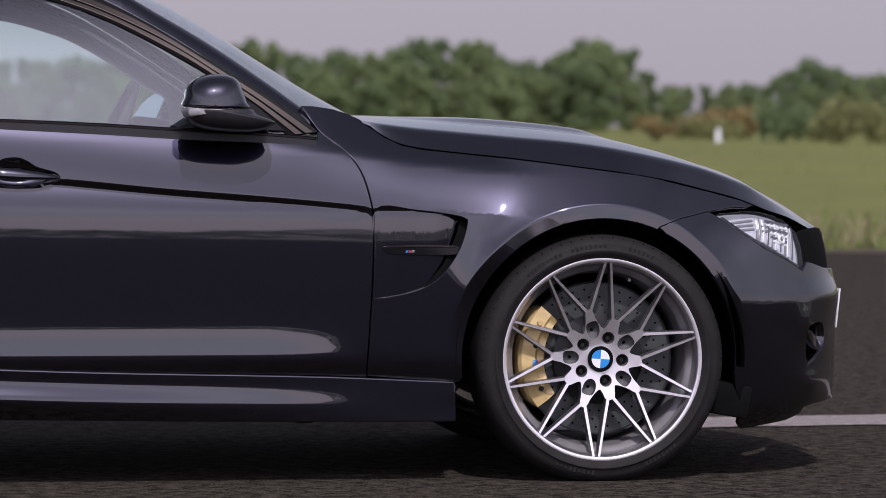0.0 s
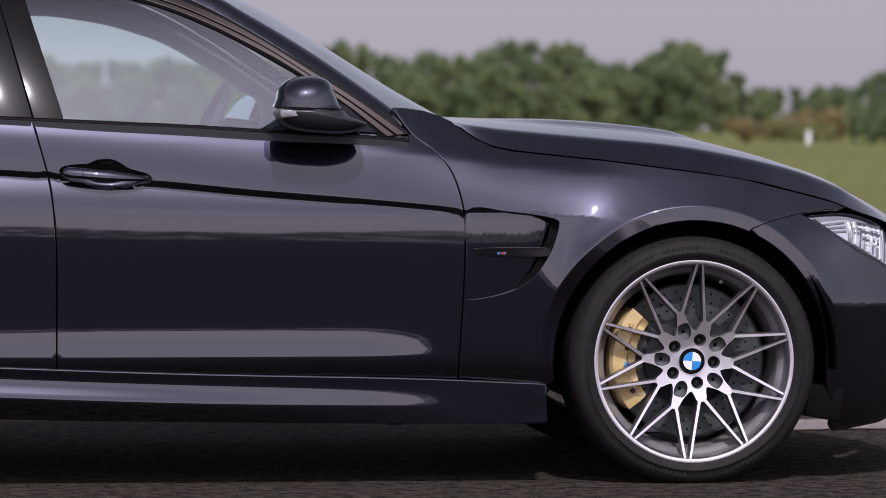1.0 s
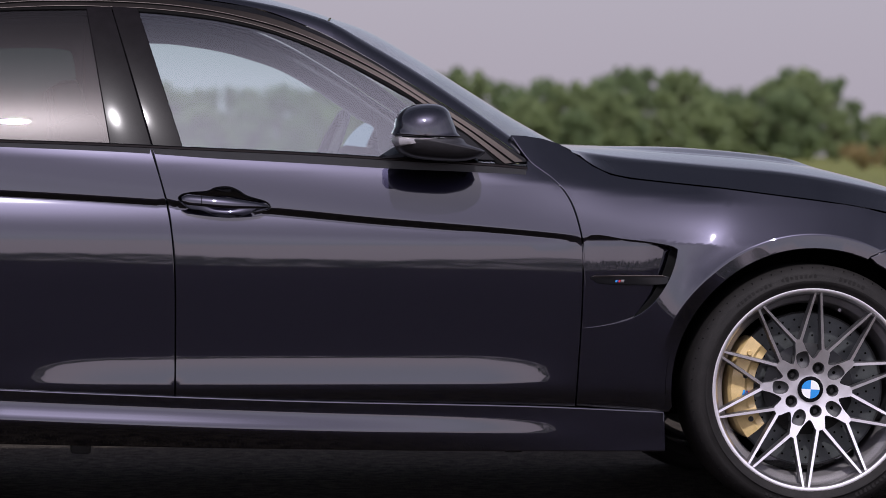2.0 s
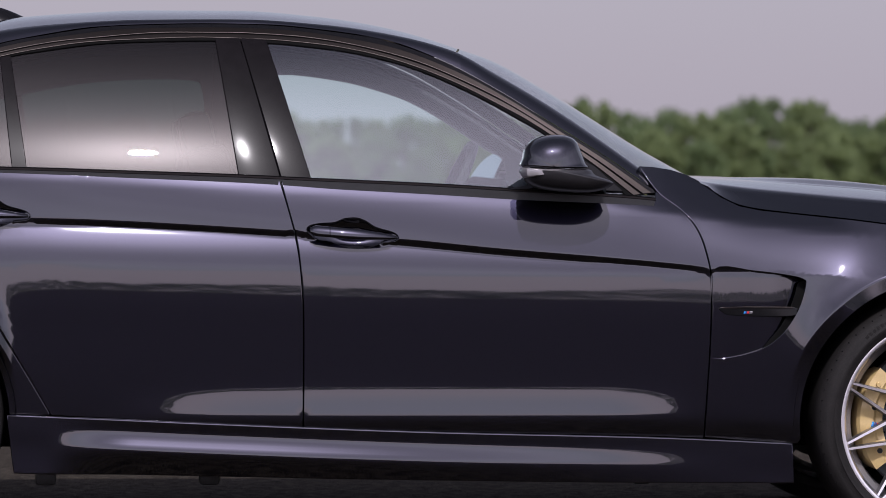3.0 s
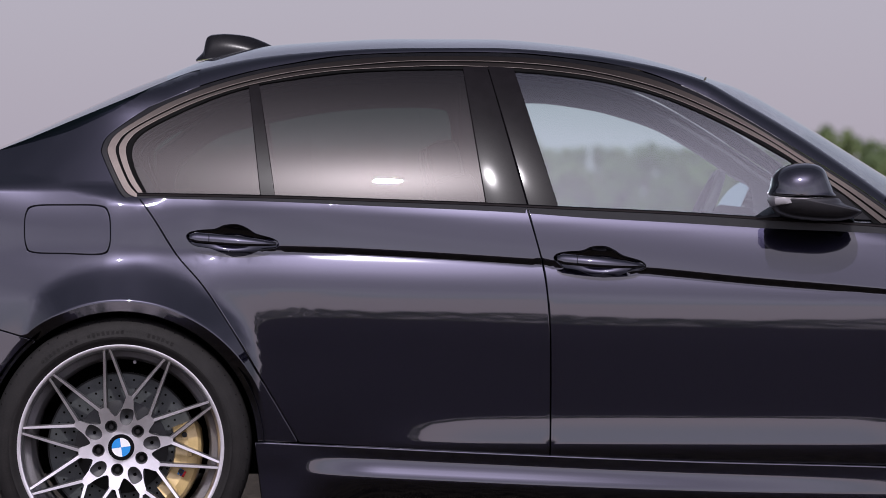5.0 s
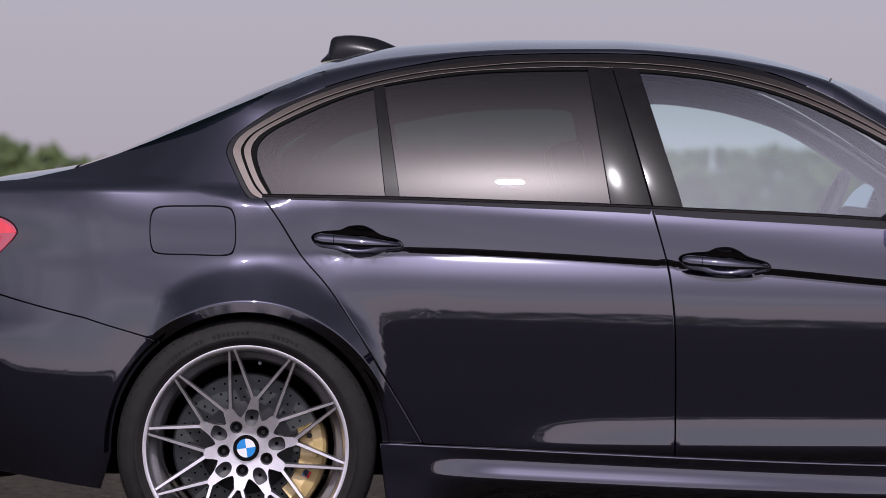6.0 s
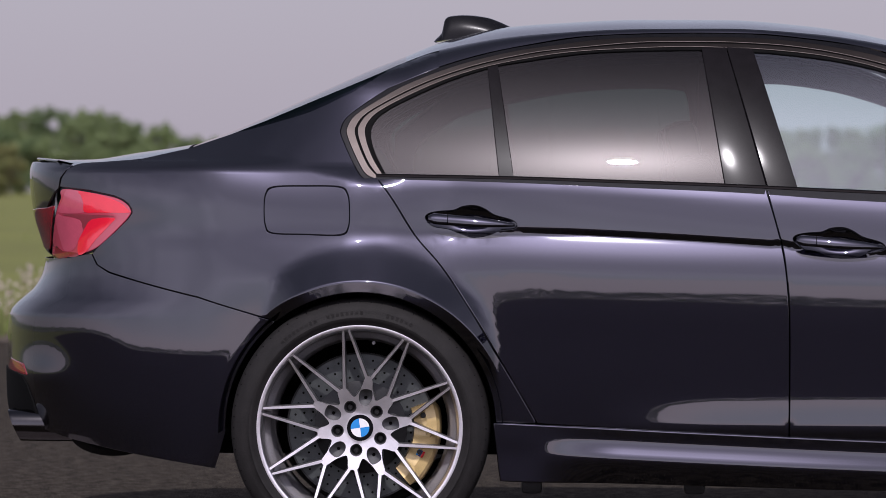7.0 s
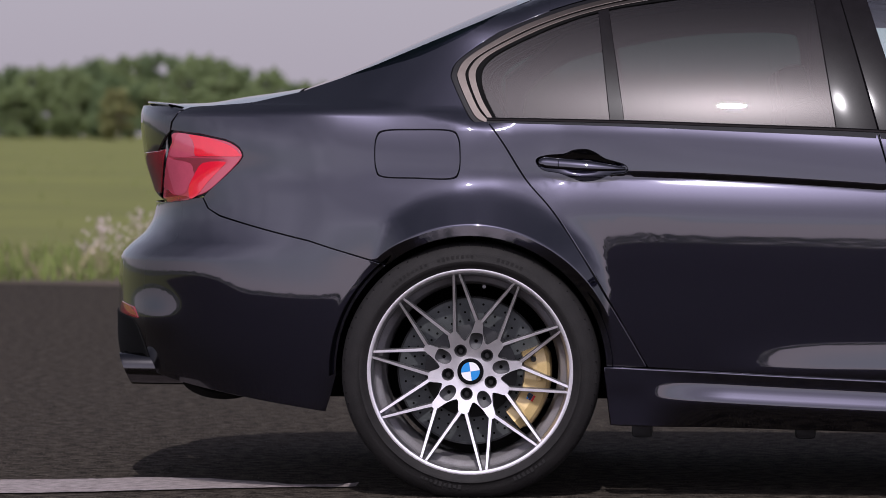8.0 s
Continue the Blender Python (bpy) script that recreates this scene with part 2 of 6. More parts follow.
def arc(cx, cz, r, a0, a1, n):
    return [(cx + r * math.sin(radians(a)), cz + r * math.cos(radians(a))) for a in np.linspace(a0, a1, n)]


def resample(poly, step):
    out = []
    for i, a in enumerate(poly):
        b = poly[(i + 1) % len(poly)]
        n = max(1, int(math.dist(a, b) / step))
        out += [(a[0] + (b[0] - a[0]) * j / n, a[1] + (b[1] - a[1]) * j / n) for j in range(n)]
    return out


def inside(pts, poly):
    x, y = pts[:, 0], pts[:, 1]
    res = np.zeros(len(pts), bool)
    for (x0, y0), (x1, y1) in zip(poly, poly[1:] + poly[:1]):
        if y0 != y1:
            hit = ((y0 > y) != (y1 > y)) & (x < (x1 - x0) * (y - y0) / (y1 - y0) + x0)
            res ^= hit
    return res


def panel(name, outline, surf, material, parent, label="", holes=(), step=0.022, rows=(), lip=0.016, lift=0.0, both=True, edge=0.002, hole_lip=0.036, hole_edge=None):
    """Sheet metal over the body surface: an outline in (along, height), with holes, laid on surf(u, z) and given turned-in, softly rounded edges.
    Built for the near side and mirrored for the far side."""
    loops = [resample([tuple(p) for p in outline], step)] + [resample([tuple(p) for p in h], step * 0.6) for h in holes]
    verts, edges = [], []
    for lo in loops:
        k = len(verts)
        verts += lo
        edges += [(k + i, k + (i + 1) % len(lo)) for i in range(len(lo))]
    u0, u1 = min(v[0] for v in loops[0]), max(v[0] for v in loops[0])
    z0, z1 = min(v[1] for v in loops[0]), max(v[1] for v in loops[0])
    gu, gz = np.meshgrid(np.arange(u0, u1, step), np.arange(z0, z1, step * 0.8))
    cand = np.stack([gu.ravel(), gz.ravel()], 1)
    if rows:
        extra = np.concatenate([np.array(r, float) for r in rows])
        extra = extra[(extra[:, 0] > u0) & (extra[:, 0] < u1) & (extra[:, 1] > z0) & (extra[:, 1] < z1)]
        if len(extra):
            gap = np.min(np.abs(cand[:, None, 0] - extra[None, :, 0]) * 0.5 + np.abs(cand[:, None, 1] - extra[None, :, 1]), axis=1)
            cand = np.concatenate([cand[gap > 0.016], extra])
    keep = inside(cand, loops[0])
    for h in loops[1:]:
        keep &= ~inside(cand, h)
    cand = cand[keep]
    rim = np.array(verts)
    near = np.array([np.min(np.hypot(rim[:, 0] - c[0], rim[:, 1] - c[1])) for c in cand]) if len(cand) else np.zeros(0)
    cand = cand[near > 0.004] if len(cand) else cand
    allv = [Vector(v) for v in verts] + [Vector((c[0], c[1])) for c in cand]
    vo, _, fo, ov, _, _ = mathutils.geometry.delaunay_2d_cdt(allv, edges, [], 0, 1e-6)
    uv = np.array([(v.x, v.y) for v in vo])
    tri = np.array([f for f in fo if len(f) == 3])
    cen = uv[tri].mean(1)
    ok = inside(cen, loops[0])
    for h in loops[1:]:
        ok &= ~inside(cen, h)
    tri = tri[ok]
    back = {}
    for i, src in enumerate(ov):
        for s_ in src:
            back[s_] = i
    P, N = frame_of(surf, uv)
    P = P + N * lift
    a, b, c = P[tri[:, 0]], P[tri[:, 1]], P[tri[:, 2]]
    flip = (np.cross(b - a, c - a) * N[tri[:, 0]]).sum(1) < 0
    tri[flip] = tri[flip][:, ::-1]
    V, NN, FF = list(P), list(N), [tuple(t) for t in tri]
    k = 0
    for li, lo in enumerate(loops):
        ids = [back[k + i] for i in range(len(lo))]
        k += len(lo)
        n = len(ids)
        base = len(V)
        area = sum(lo[i][0] * lo[(i + 1) % n][1] - lo[(i + 1) % n][0] * lo[i][1] for i in range(n))
        sgn = 1 if (area > 0) == (li == 0) else -1
        for i in range(n):
            t = P[ids[(i + 1) % n]] - P[ids[i - 1]]
            out = np.cross(t / (np.linalg.norm(t) + 1e-12), N[ids[i]]) * sgn
            ed = hole_edge if li and hole_edge is not None else edge
            q = P[ids[i]] + out * ed
            V += [q - N[ids[i]] * ed, q - N[ids[i]] * (hole_lip if li else lip)]
            NN += [out * 0.8 + N[ids[i]] * 0.6, out]
        for i in range(n):
            j = (i + 1) % n
            A, B = [ids[i], base + 2 * i, base + 2 * i + 1], [ids[j], base + 2 * j, base + 2 * j + 1]
            for r in range(2):
                q = (A[r], A[r + 1], B[r + 1], B[r])
                FF.append(q if sgn > 0 else q[::-1])
    V, NN = np.array(V), np.array(NN)
    NN /= np.linalg.norm(NN, axis=1)[:, None] + 1e-12
    made = [link_mesh(name, V, FF, material, parent, label, NN)]
    if both:
        m = np.array([1, -1, 1])
        made.append(link_mesh(name, V * m, [f[::-1] for f in FF], material, parent, label, NN * m))
    return made


def frame_of(surf, uv):
    """Points and outward normals of the near-side surface."""
    h = 1e-3
    u, z = uv[:, 0], uv[:, 1]
    p = surf(u, z)
    du = surf(u + h, z) - surf(u - h, z)
    dz = surf(u, z + h) - surf(u, z - h)
    n = np.cross(du, dz)
    n /= np.linalg.norm(n, axis=1)[:, None] + 1e-12
    return p, n


def top_sheet(name, edge_pts, mid_pts, material, parent, label="", n=40, m=20, power=2.0, half=False, dome=None, thick=0.004):
    """A crowned sheet between two mirrored side edges (x, y, z) and a centre line (x, z): roof, bonnet, boot lid, screens."""
    def along(pts):
        pts = np.array(pts, float)
        d = np.concatenate([[0], np.cumsum(np.linalg.norm(np.diff(pts, axis=0), axis=1))])
        d /= d[-1]
        fs = [pc(*zip(d, pts[:, k])) for k in range(pts.shape[1])]
        return lambda s: np.stack([f(s) for f in fs], -1)
    E, C = along(edge_pts), along(mid_pts)
    V, F = [], []
    for i in range(n + 1):
        s = i / n
        e, c = E(s), C(s)
        for j in range(m + 1):
            v = -1 + 2 * j / m
            w = 1 - abs(v) ** power
            x = e[0] + (c[0] - e[0]) * (1 - v * v)
            z = e[2] + (c[1] - e[2]) * w
            y = e[1] * v
            if dome:
                z += dome(x, y)
            V.append((x, y, z))
    for i in range(n):
        for j in range(m):
            a = i * (m + 1) + j
            F.append((a, a + 1, a + m + 2, a + m + 1))
    ob = link_mesh(name, V, F, material, parent, label)
    bm = bmesh.new()
    bm.from_mesh(ob.data)
    bmesh.ops.recalc_face_normals(bm, faces=bm.faces)
    if sum(f.normal.z for f in bm.faces) < 0:
        bmesh.ops.reverse_faces(bm, faces=bm.faces)
    bm.to_mesh(ob.data)
    bm.free()
    return ob


def tube(bm, pts, radius, sides=8, closed=False):
    """A round bar along points."""
    rings, n = [], len(pts)
    pts = [Vector(p) for p in pts]
    for i, p in enumerate(pts):
        t = (pts[(i + 1) % n] - pts[i - 1]) if closed else (pts[min(i + 1, n - 1)] - pts[max(i - 1, 0)])
        q = t.to_track_quat("Z", "Y")
        r = radius(i / max(1, n - 1)) if callable(radius) else radius
        rings.append([bm.verts.new(p + q @ Vector((r * math.cos(k * math.tau / sides), r * math.sin(k * math.tau / sides), 0))) for k in range(sides)])
    for i in range(n if closed else n - 1):
        a, b = rings[i], rings[(i + 1) % n]
        for k in range(sides):
            bm.faces.new((a[k], a[(k + 1) % sides], b[(k + 1) % sides], b[k]))
    if not closed:
        bm.faces.new(rings[0][::-1])
        bm.faces.new(rings[-1])
    return bm


def lathe(bm, profile, sides=64, closed=False):
    """Turn (radius, y) pairs about the y axis."""
    rings = []
    for r, y in profile:
        rings.append([bm.verts.new((r * math.sin(k * math.tau / sides), y, r * math.cos(k * math.tau / sides))) for k in range(sides)])
    m = len(rings)
    for i in range(m if closed else m - 1):
        a, b = rings[i], rings[(i + 1) % m]
        for k in range(sides):
            bm.faces.new((a[k], a[(k + 1) % sides], b[(k + 1) % sides], b[k]))
    return bm


def box(bm, size, at=(0, 0, 0), bevel=0.0, rot=None):
    m = Matrix.Translation(at) @ (rot.to_4x4() if rot else Matrix()) @ Matrix.Diagonal((*size, 1))
    vs = bmesh.ops.create_cube(bm, size=1, matrix=m)["verts"]
    if bevel:
        es = list({e for v in vs for e in v.link_edges})
        bmesh.ops.bevel(bm, geom=es, offset=bevel, segments=2, affect="EDGES", profile=0.6)
    return bm


# ---- ground, verge and distance ----
def asphalt_mat():
    m = mat("worn_asphalt", (0.045, 0.038, 0.0305), 0.95, spec=0.03, vary=0.62, scale=22, bump=1.0, bump_scale=120)
    nt = m.node_tree
    fine = [n for n in nt.nodes if n.bl_idname == "ShaderNodeTexNoise" and abs(n.inputs["Scale"].default_value - 198) < 0.5][0]
    fine.inputs["Scale"].default_value, fine.inputs["Detail"].default_value, fine.inputs["Roughness"].default_value = 210, 4, 0.85
    ramp = next(n for n in nt.nodes if n.bl_idname == "ShaderNodeValToRGB")
    ramp.color_ramp.elements[0].position, ramp.color_ramp.elements[1].position = 0.43, 0.575
    # pale chippings
    chips, pick, lay = nt.nodes.new("ShaderNodeTexNoise"), nt.nodes.new("ShaderNodeMapRange"), nt.nodes.new("ShaderNodeMixRGB")
    chips.inputs["Scale"].default_value, chips.inputs["Detail"].default_value = 300, 1
    for k, v in zip(("From Min", "From Max", "To Min", "To Max"), (0.64, 0.74, 0.0, 0.75)):
        pick.inputs[k].default_value = v
    lay.inputs[2].default_value = (0.17, 0.15, 0.125, 1)
    # grain stretched across the runway: colour stands in for the stones' relief and shade
    drawn = nt.nodes.new("ShaderNodeMapping")
    drawn.inputs["Scale"].default_value = (1.0, 0.085, 1.0)
    nt.links.new(next(n for n in nt.nodes if n.bl_idname == "ShaderNodeTexCoord").outputs["Object"], drawn.inputs["Vector"])
    nt.links.new(drawn.outputs[0], chips.inputs["Vector"])
    nt.links.new(drawn.outputs[0], fine.inputs["Vector"])
    nt.links.new(chips.outputs["Fac"], pick.inputs["Value"])
    nt.links.new(pick.outputs[0], lay.inputs[0])
    nt.links.new(ramp.outputs["Color"], lay.inputs[1])
    nt.links.new(lay.outputs[0], nt.nodes["Principled BSDF"].inputs["Base Color"])
    return m


ASPHALT = asphalt_mat()
FIELD = mat("meadow_ground", (0.135, 0.144, 0.022), 0.95, vary=0.30, scale=0.05)
DRY = mat("dry_grass", (0.20, 0.175, 0.09), 0.9, vary=0.3, scale=3)
GREEN = mat("green_grass", (0.12, 0.15, 0.035), 0.9, vary=0.3, scale=3)
LINE = mat("worn_white_road_paint", (0.37, 0.315, 0.305), 0.85, vary=0.15, scale=34, dark=(0.09, 0.078, 0.07), bump=0.6, bump_scale=200)


SKEW = 0.38  # the edge of the asphalt runs at an angle to the car


def flat(name, x0, x1, y0, y1, z, material, nx=1, ny=1, wob=0.0, skew=(0.0, 0.0)):
    V, F = [], []
    for j in range(ny + 1):
        for i in range(nx + 1):
            w = wob * noise.noise(Vector((i * 0.37, j * 5.1, z))) if 0 < nx else 0
            x = x0 + (x1 - x0) * i / nx
            V.append((x, y0 + (y1 - y0) * j / ny + (w if j in (0, ny) else 0) + x * (skew[0] + (skew[1] - skew[0]) * j / ny), z))
    for j in range(ny):
        for i in range(nx):
            a = j * (nx + 1) + i
            F.append((a, a + 1, a + nx + 2, a + nx + 1))
    return link_mesh(name, V, F, material, smooth=False)


def rise(x, y):
    """The meadow climbs very gently away from the runway."""
    return -0.03 + 0.0024 * min(max(y - SKEW * x - 40, 0), 500)


V, F = [], []
rows_y = (-3500, -500, 40, 60, 100, 200, 300, 400, 540, 1200, 3500)
for v in rows_y:
    for i in range(21):
        x = -2500 + 250 * i
        V.append((x, v + SKEW * x, rise(x, v + SKEW * x)))
for j in range(len(rows_y) - 1):
    for i in range(20):
        k = j * 21 + i
        F.append((k, k + 1, k + 22, k + 21))
ground = link_mesh("ground", V, F, FIELD, smooth=False)
tagged(ground, "wide yellow-green meadow reaching the tree line", "ground", kind="structure")
# the unseen stretch behind the camera is added so the doors mirror dark ground
runway = flat("road", -400, 400, -322, 17.0, 0.0, ASPHALT, 560, 2, 0.5, (0.0, SKEW))
tagged(runway, "dark worn asphalt runway under the car", "road", kind="structure")


SOIL = mat("bare_brown_soil", (0.07, 0.05, 0.032), 0.95, vary=0.45, scale=2.5, bump=0.6, bump_scale=30)
verge = flat("soil_verge", -60, 60, 16.5, 18.2, 0.004, SOIL, 240, 1, 0.7, (SKEW, SKEW))
tagged(verge, "strip of bare brown soil along the asphalt edge", "soil verge", kind="structure")


def stripe(pts, width, label):
    """A worn painted line that follows the points, with ragged edges."""
    V, F = [], []
    n = 200
    xs, ys = [p[0] for p in pts], [p[1] for p in pts]
    f = pc(*pts)
    for i in range(n + 1):
        x = xs[0] + (xs[-1] - xs[0]) * i / n
        y = float(f(x))
        a = 0.03 * noise.noise(Vector((x * 9, 1, 0))) + 0.012 * noise.noise(Vector((x * 40, 2, 0)))
        b = 0.03 * noise.noise(Vector((x * 9, 7, 0))) + 0.012 * noise.noise(Vector((x * 40, 9, 0)))
        w = width(x) if callable(width) else width
        V += [(x, y - w / 2 + a, 0.004), (x, y + w / 2 + b, 0.004)]
    for i in range(n):
        F.append((2 * i, 2 * i + 2, 2 * i + 3, 2 * i + 1))
    ob = link_mesh("road_marking", V, F, LINE, smooth=False)
    return tagged(ob, label, "road marking", kind="structure")


stripe([(2.95, 1.22), (3.6, 1.30), (4.2, 1.36), (14, 2.4)], 0.46, "broad faded white line painted on the asphalt")
worn = pc((-9, 0.46), (-0.95, 0.46), (-0.82, 0.42), (-0.67, 0.28), (-0.52, 0.14), (-0.40, 0.06), (-0.32, 0.14))
stripe([(-1.72, -0.85), (-1.25, -0.72), (-1.1, -0.68), (-0.97, -0.63), (-0.82, -0.575), (-0.67, -0.58), (-0.52, -0.60), (-0.39, -0.61), (-0.32, -0.55)], lambda x: float(worn(x)), "worn white line that peters out on the asphalt")


def grass_blades(name, material, count, x0, x1, y0, y1, h0, h1, label, lean=0.25, clump=0.0):
    rnd = random.Random(len(name) * 7 + count)
    V, F = [], []
    for _ in range(count):
        x = rnd.uniform(x0, x1)
        y = y0 + (y1 - y0) * rnd.random() ** 1.3 + SKEW * x
        k = 0.5 + 0.5 * noise.noise(Vector((x * 0.55, y * 0.7, 3.3)))
        h = (h0 + (h1 - h0) * rnd.random()) * (0.45 + 0.9 * k)
        w = 0.012 + 0.014 * rnd.random()
        a, lx, ly = rnd.uniform(0, math.pi), rnd.gauss(0, lean) * h, rnd.gauss(0, lean) * h
        dx, dy = w * math.cos(a), w * math.sin(a)
        b = len(V)
        g = rise(x, y)
        V += [(x - dx, y - dy, g - 0.02), (x + dx, y + dy, g - 0.02), (x + dx * 0.6 + lx * 0.4, y + dy * 0.6 + ly * 0.4, g + h * 0.6), (x + lx, y + ly, g + h)]
        F += [(b, b + 1, b + 2), (b, b + 2, b + 3)]
    ob = link_mesh(name, V, F, material, smooth=False)
    return tagged(ob, label, "grass", kind="stuff")


for xa, xb, dry in ((-9, 2, 1800), (2, 14, 4200)):
    grass_blades("dry_grass", DRY, dry, xa, xb, 17.5, 23, 0.06, 0.26, "dry straw-coloured grass along the edge of the asphalt")
    grass_blades("green_grass", GREEN, 11000, xa, xb, 17.2, 25, 0.04, 0.20, "green grass tufts at the edge of the asphalt")
grass_blades("meadow_grass", GREEN, 3000, -45, 80, 30, 200, 0.06, 0.18, "sparse taller green blades of the meadow", clump=1)


def seed_heads(count, x0, x1, y0, y1, h0, h1, label):
    """Tall weeds with pale feathery heads on thin stalks."""
    rnd = random.Random(count)
    V, F, M = [], [], []
    for _ in range(count):
        x = rnd.uniform(x0, x1)
        y = rnd.uniform(y0, y1) + SKEW * x
        h, a = rnd.uniform(h0, h1), rnd.uniform(0, math.pi)
        lx, ly = rnd.gauss(0, 0.12) * h, rnd.gauss(0, 0.12) * h
        g = rise(x, y)
        b = len(V)
        dx, dy = 0.006 * math.cos(a), 0.006 * math.sin(a)
        V += [(x - dx, y - dy, g - 0.02), (x + dx, y + dy, g - 0.02), (x + lx + dx * 0.5, y + ly, g + h), (x + lx - dx * 0.5, y + ly, g + h)]
        F.append((b, b + 1, b + 2, b + 3))
        M.append(0)
        for _k in range(7):
            p = Vector((x + lx, y + ly, g + h)) + Vector((rnd.gauss(0, 0.02), rnd.gauss(0, 0.02), rnd.gauss(0, 0.035)))
            q = Euler((rnd.uniform(0, 6.3), rnd.uniform(0, 6.3), 0)).to_matrix()
            b = len(V)
            V += [p + q @ Vector(v) * rnd.uniform(0.010, 0.022) for v in ((-1, -0.4, 0), (0.8, -0.8, 0.2), (0.9, 0.6, -0.2))]
            F.append((b, b + 1, b + 2))
            M.append(1)
    ob = link_mesh("weeds", V, F, [DRY, SEED], index=M, smooth=False)
    return tagged(ob, label, "weeds", kind="stuff")


SEED = mat("pale_seed_heads", (0.42, 0.35, 0.31), 0.9, vary=0.25, scale=8)
seed_heads(460, -3.4, -0.6, 17.9, 21.5, 0.10, 0.42, "tall weeds with pale pinkish seed heads along the verge")


# trees
def leaf_mat(name, a, b):
    m = mat(name, a, 0.7, vary=0.5, scale=0.5, dark=b)
    nt = m.node_tree
    # light passes through the leaves
    thin, both = nt.nodes.new("ShaderNodeBsdfTranslucent"), nt.nodes.new("ShaderNodeMixShader")
    both.inputs[0].default_value = 0.4
    surface = nt.nodes["Principled BSDF"]
    nt.links.new(surface.inputs["Base Color"].links[0].from_socket, thin.inputs["Color"])
    nt.links.new(surface.outputs[0], both.inputs[1])
    nt.links.new(thin.outputs[0], both.inputs[2])
    nt.links.new(both.outputs[0], nt.nodes["Material Output"].inputs["Surface"])
    return m


LEAVES = [leaf_mat("dark_green_leaves", (0.150, 0.198, 0.088), (0.098, 0.140, 0.062)), leaf_mat("mid_green_leaves", (0.178, 0.222, 0.092), (0.120, 0.160, 0.068)),
          leaf_mat("yellow_green_leaves", (0.215, 0.215, 0.085), (0.130, 0.132, 0.050)), leaf_mat("brown_leaves", (0.27, 0.205, 0.085), (0.16, 0.125, 0.05))]


def make_tree(seed, height, width, leaf, base=0.10, count=4600, label="", name="tree"):
    """A tapered trunk with limbs and a crown of many leaf sprays in uneven lobes."""
    rnd = random.Random(seed)
    root = empty(name)
    bm = bmesh.new()
    tube(bm, [(0, 0, -0.3), (0.05, 0, height * 0.3), (-0.05, 0.1, height * 0.75)], lambda s: height * 0.022 * (1 - 0.75 * s), 7)
    for i in range(5):
        a, z = rnd.uniform(0, math.tau), height * rnd.uniform(0.25, 0.5)
        tube(bm, [(0, 0, z), (math.cos(a) * width * 0.2, math.sin(a) * width * 0.2, z + height * 0.12), (math.cos(a) * width * 0.36, math.sin(a) * width * 0.36, z + height * 0.28)],
             lambda s: height * 0.009 * (1 - 0.7 * s), 5)
    part("trunk", bm, BARK, root)
    lobes = []
    for i in range(30):
        h = base + (0.92 - base) * (i + rnd.random()) / 30
        r = width * 0.5 * (0.35 + 0.65 * math.sin(math.pi * min(1, (h - base) / (1 - base) * 0.8 + 0.2)))
        a = rnd.uniform(0, math.tau)
        d = r * math.sqrt(rnd.uniform(0.03, 0.7))
        lobes.append((Vector((d * math.cos(a), d * math.sin(a), h * height)), width * rnd.uniform(0.09, 0.17)))
    V, F = [], []
    for _ in range(count):
        c, r = rnd.choice(lobes)
        d = Vector((rnd.gauss(0, 1), rnd.gauss(0, 1), rnd.gauss(0, 0.8))).normalized() * r * rnd.uniform(0.35, 1.15)
        p = c + d
        s = width * rnd.uniform(0.016, 0.042)
        q = Euler((rnd.uniform(0, 6.3), rnd.uniform(0, 6.3), rnd.uniform(0, 6.3)))
        b = len(V)
        for vx, vy, vz in ((-1, -0.5, 0), (0.2, -0.9, 0.3), (1, 0.2, 0), (0.1, 0.9, -0.3)):
            V.append(p + q.to_matrix() @ Vector((vx * s, vy * s, vz * s)))
        F += [(b, b + 1, b + 2), (b, b + 2, b + 3)]
    link_mesh("crown", V, F, leaf, root, smooth=False)
    return tagged(root, label, "tree", "trees of the far wood")


protos = [make_tree(11, 10, 8.5, LEAVES[0], label="broad dark green deciduous tree of the far wood"), make_tree(12, 10, 7, LEAVES[1], label="mid-green deciduous tree of the far wood"),
          make_tree(13, 10, 6, LEAVES[0], label="narrow dark green tree of the far wood"), make_tree(14, 10, 9.5, LEAVES[1], label="wide leafy green tree of the far wood"),
          make_tree(15, 10, 7.5, LEAVES[2], label="yellowish green tree at the wood's edge")]
used = set()


def plant(k, az, dist, top, squash=1.0):
    """A tree at a bearing in degrees from straight across the car, reaching the given elevation in degrees."""
    x, y = 0.53 + dist * math.sin(radians(az)), -12.3 + dist * math.cos(radians(az))
    h = (dist * math.tan(radians(top)) * 0.95 + 0.95 - rise(x, y)) * 1.1
    s = h / 10.0
    m = Matrix.Translation((x, y, rise(x, y) - 0.03)) @ Matrix.Rotation(az * 7.3 + dist, 4, "Z") @ Matrix.Diagonal((s * squash, s * squash, s, 1))
    if k in used:
        ob = copy_thing(protos[k], Matrix())
    else:
        ob = protos[k]
        used.add(k)
    ob.matrix_basis = m
    return ob


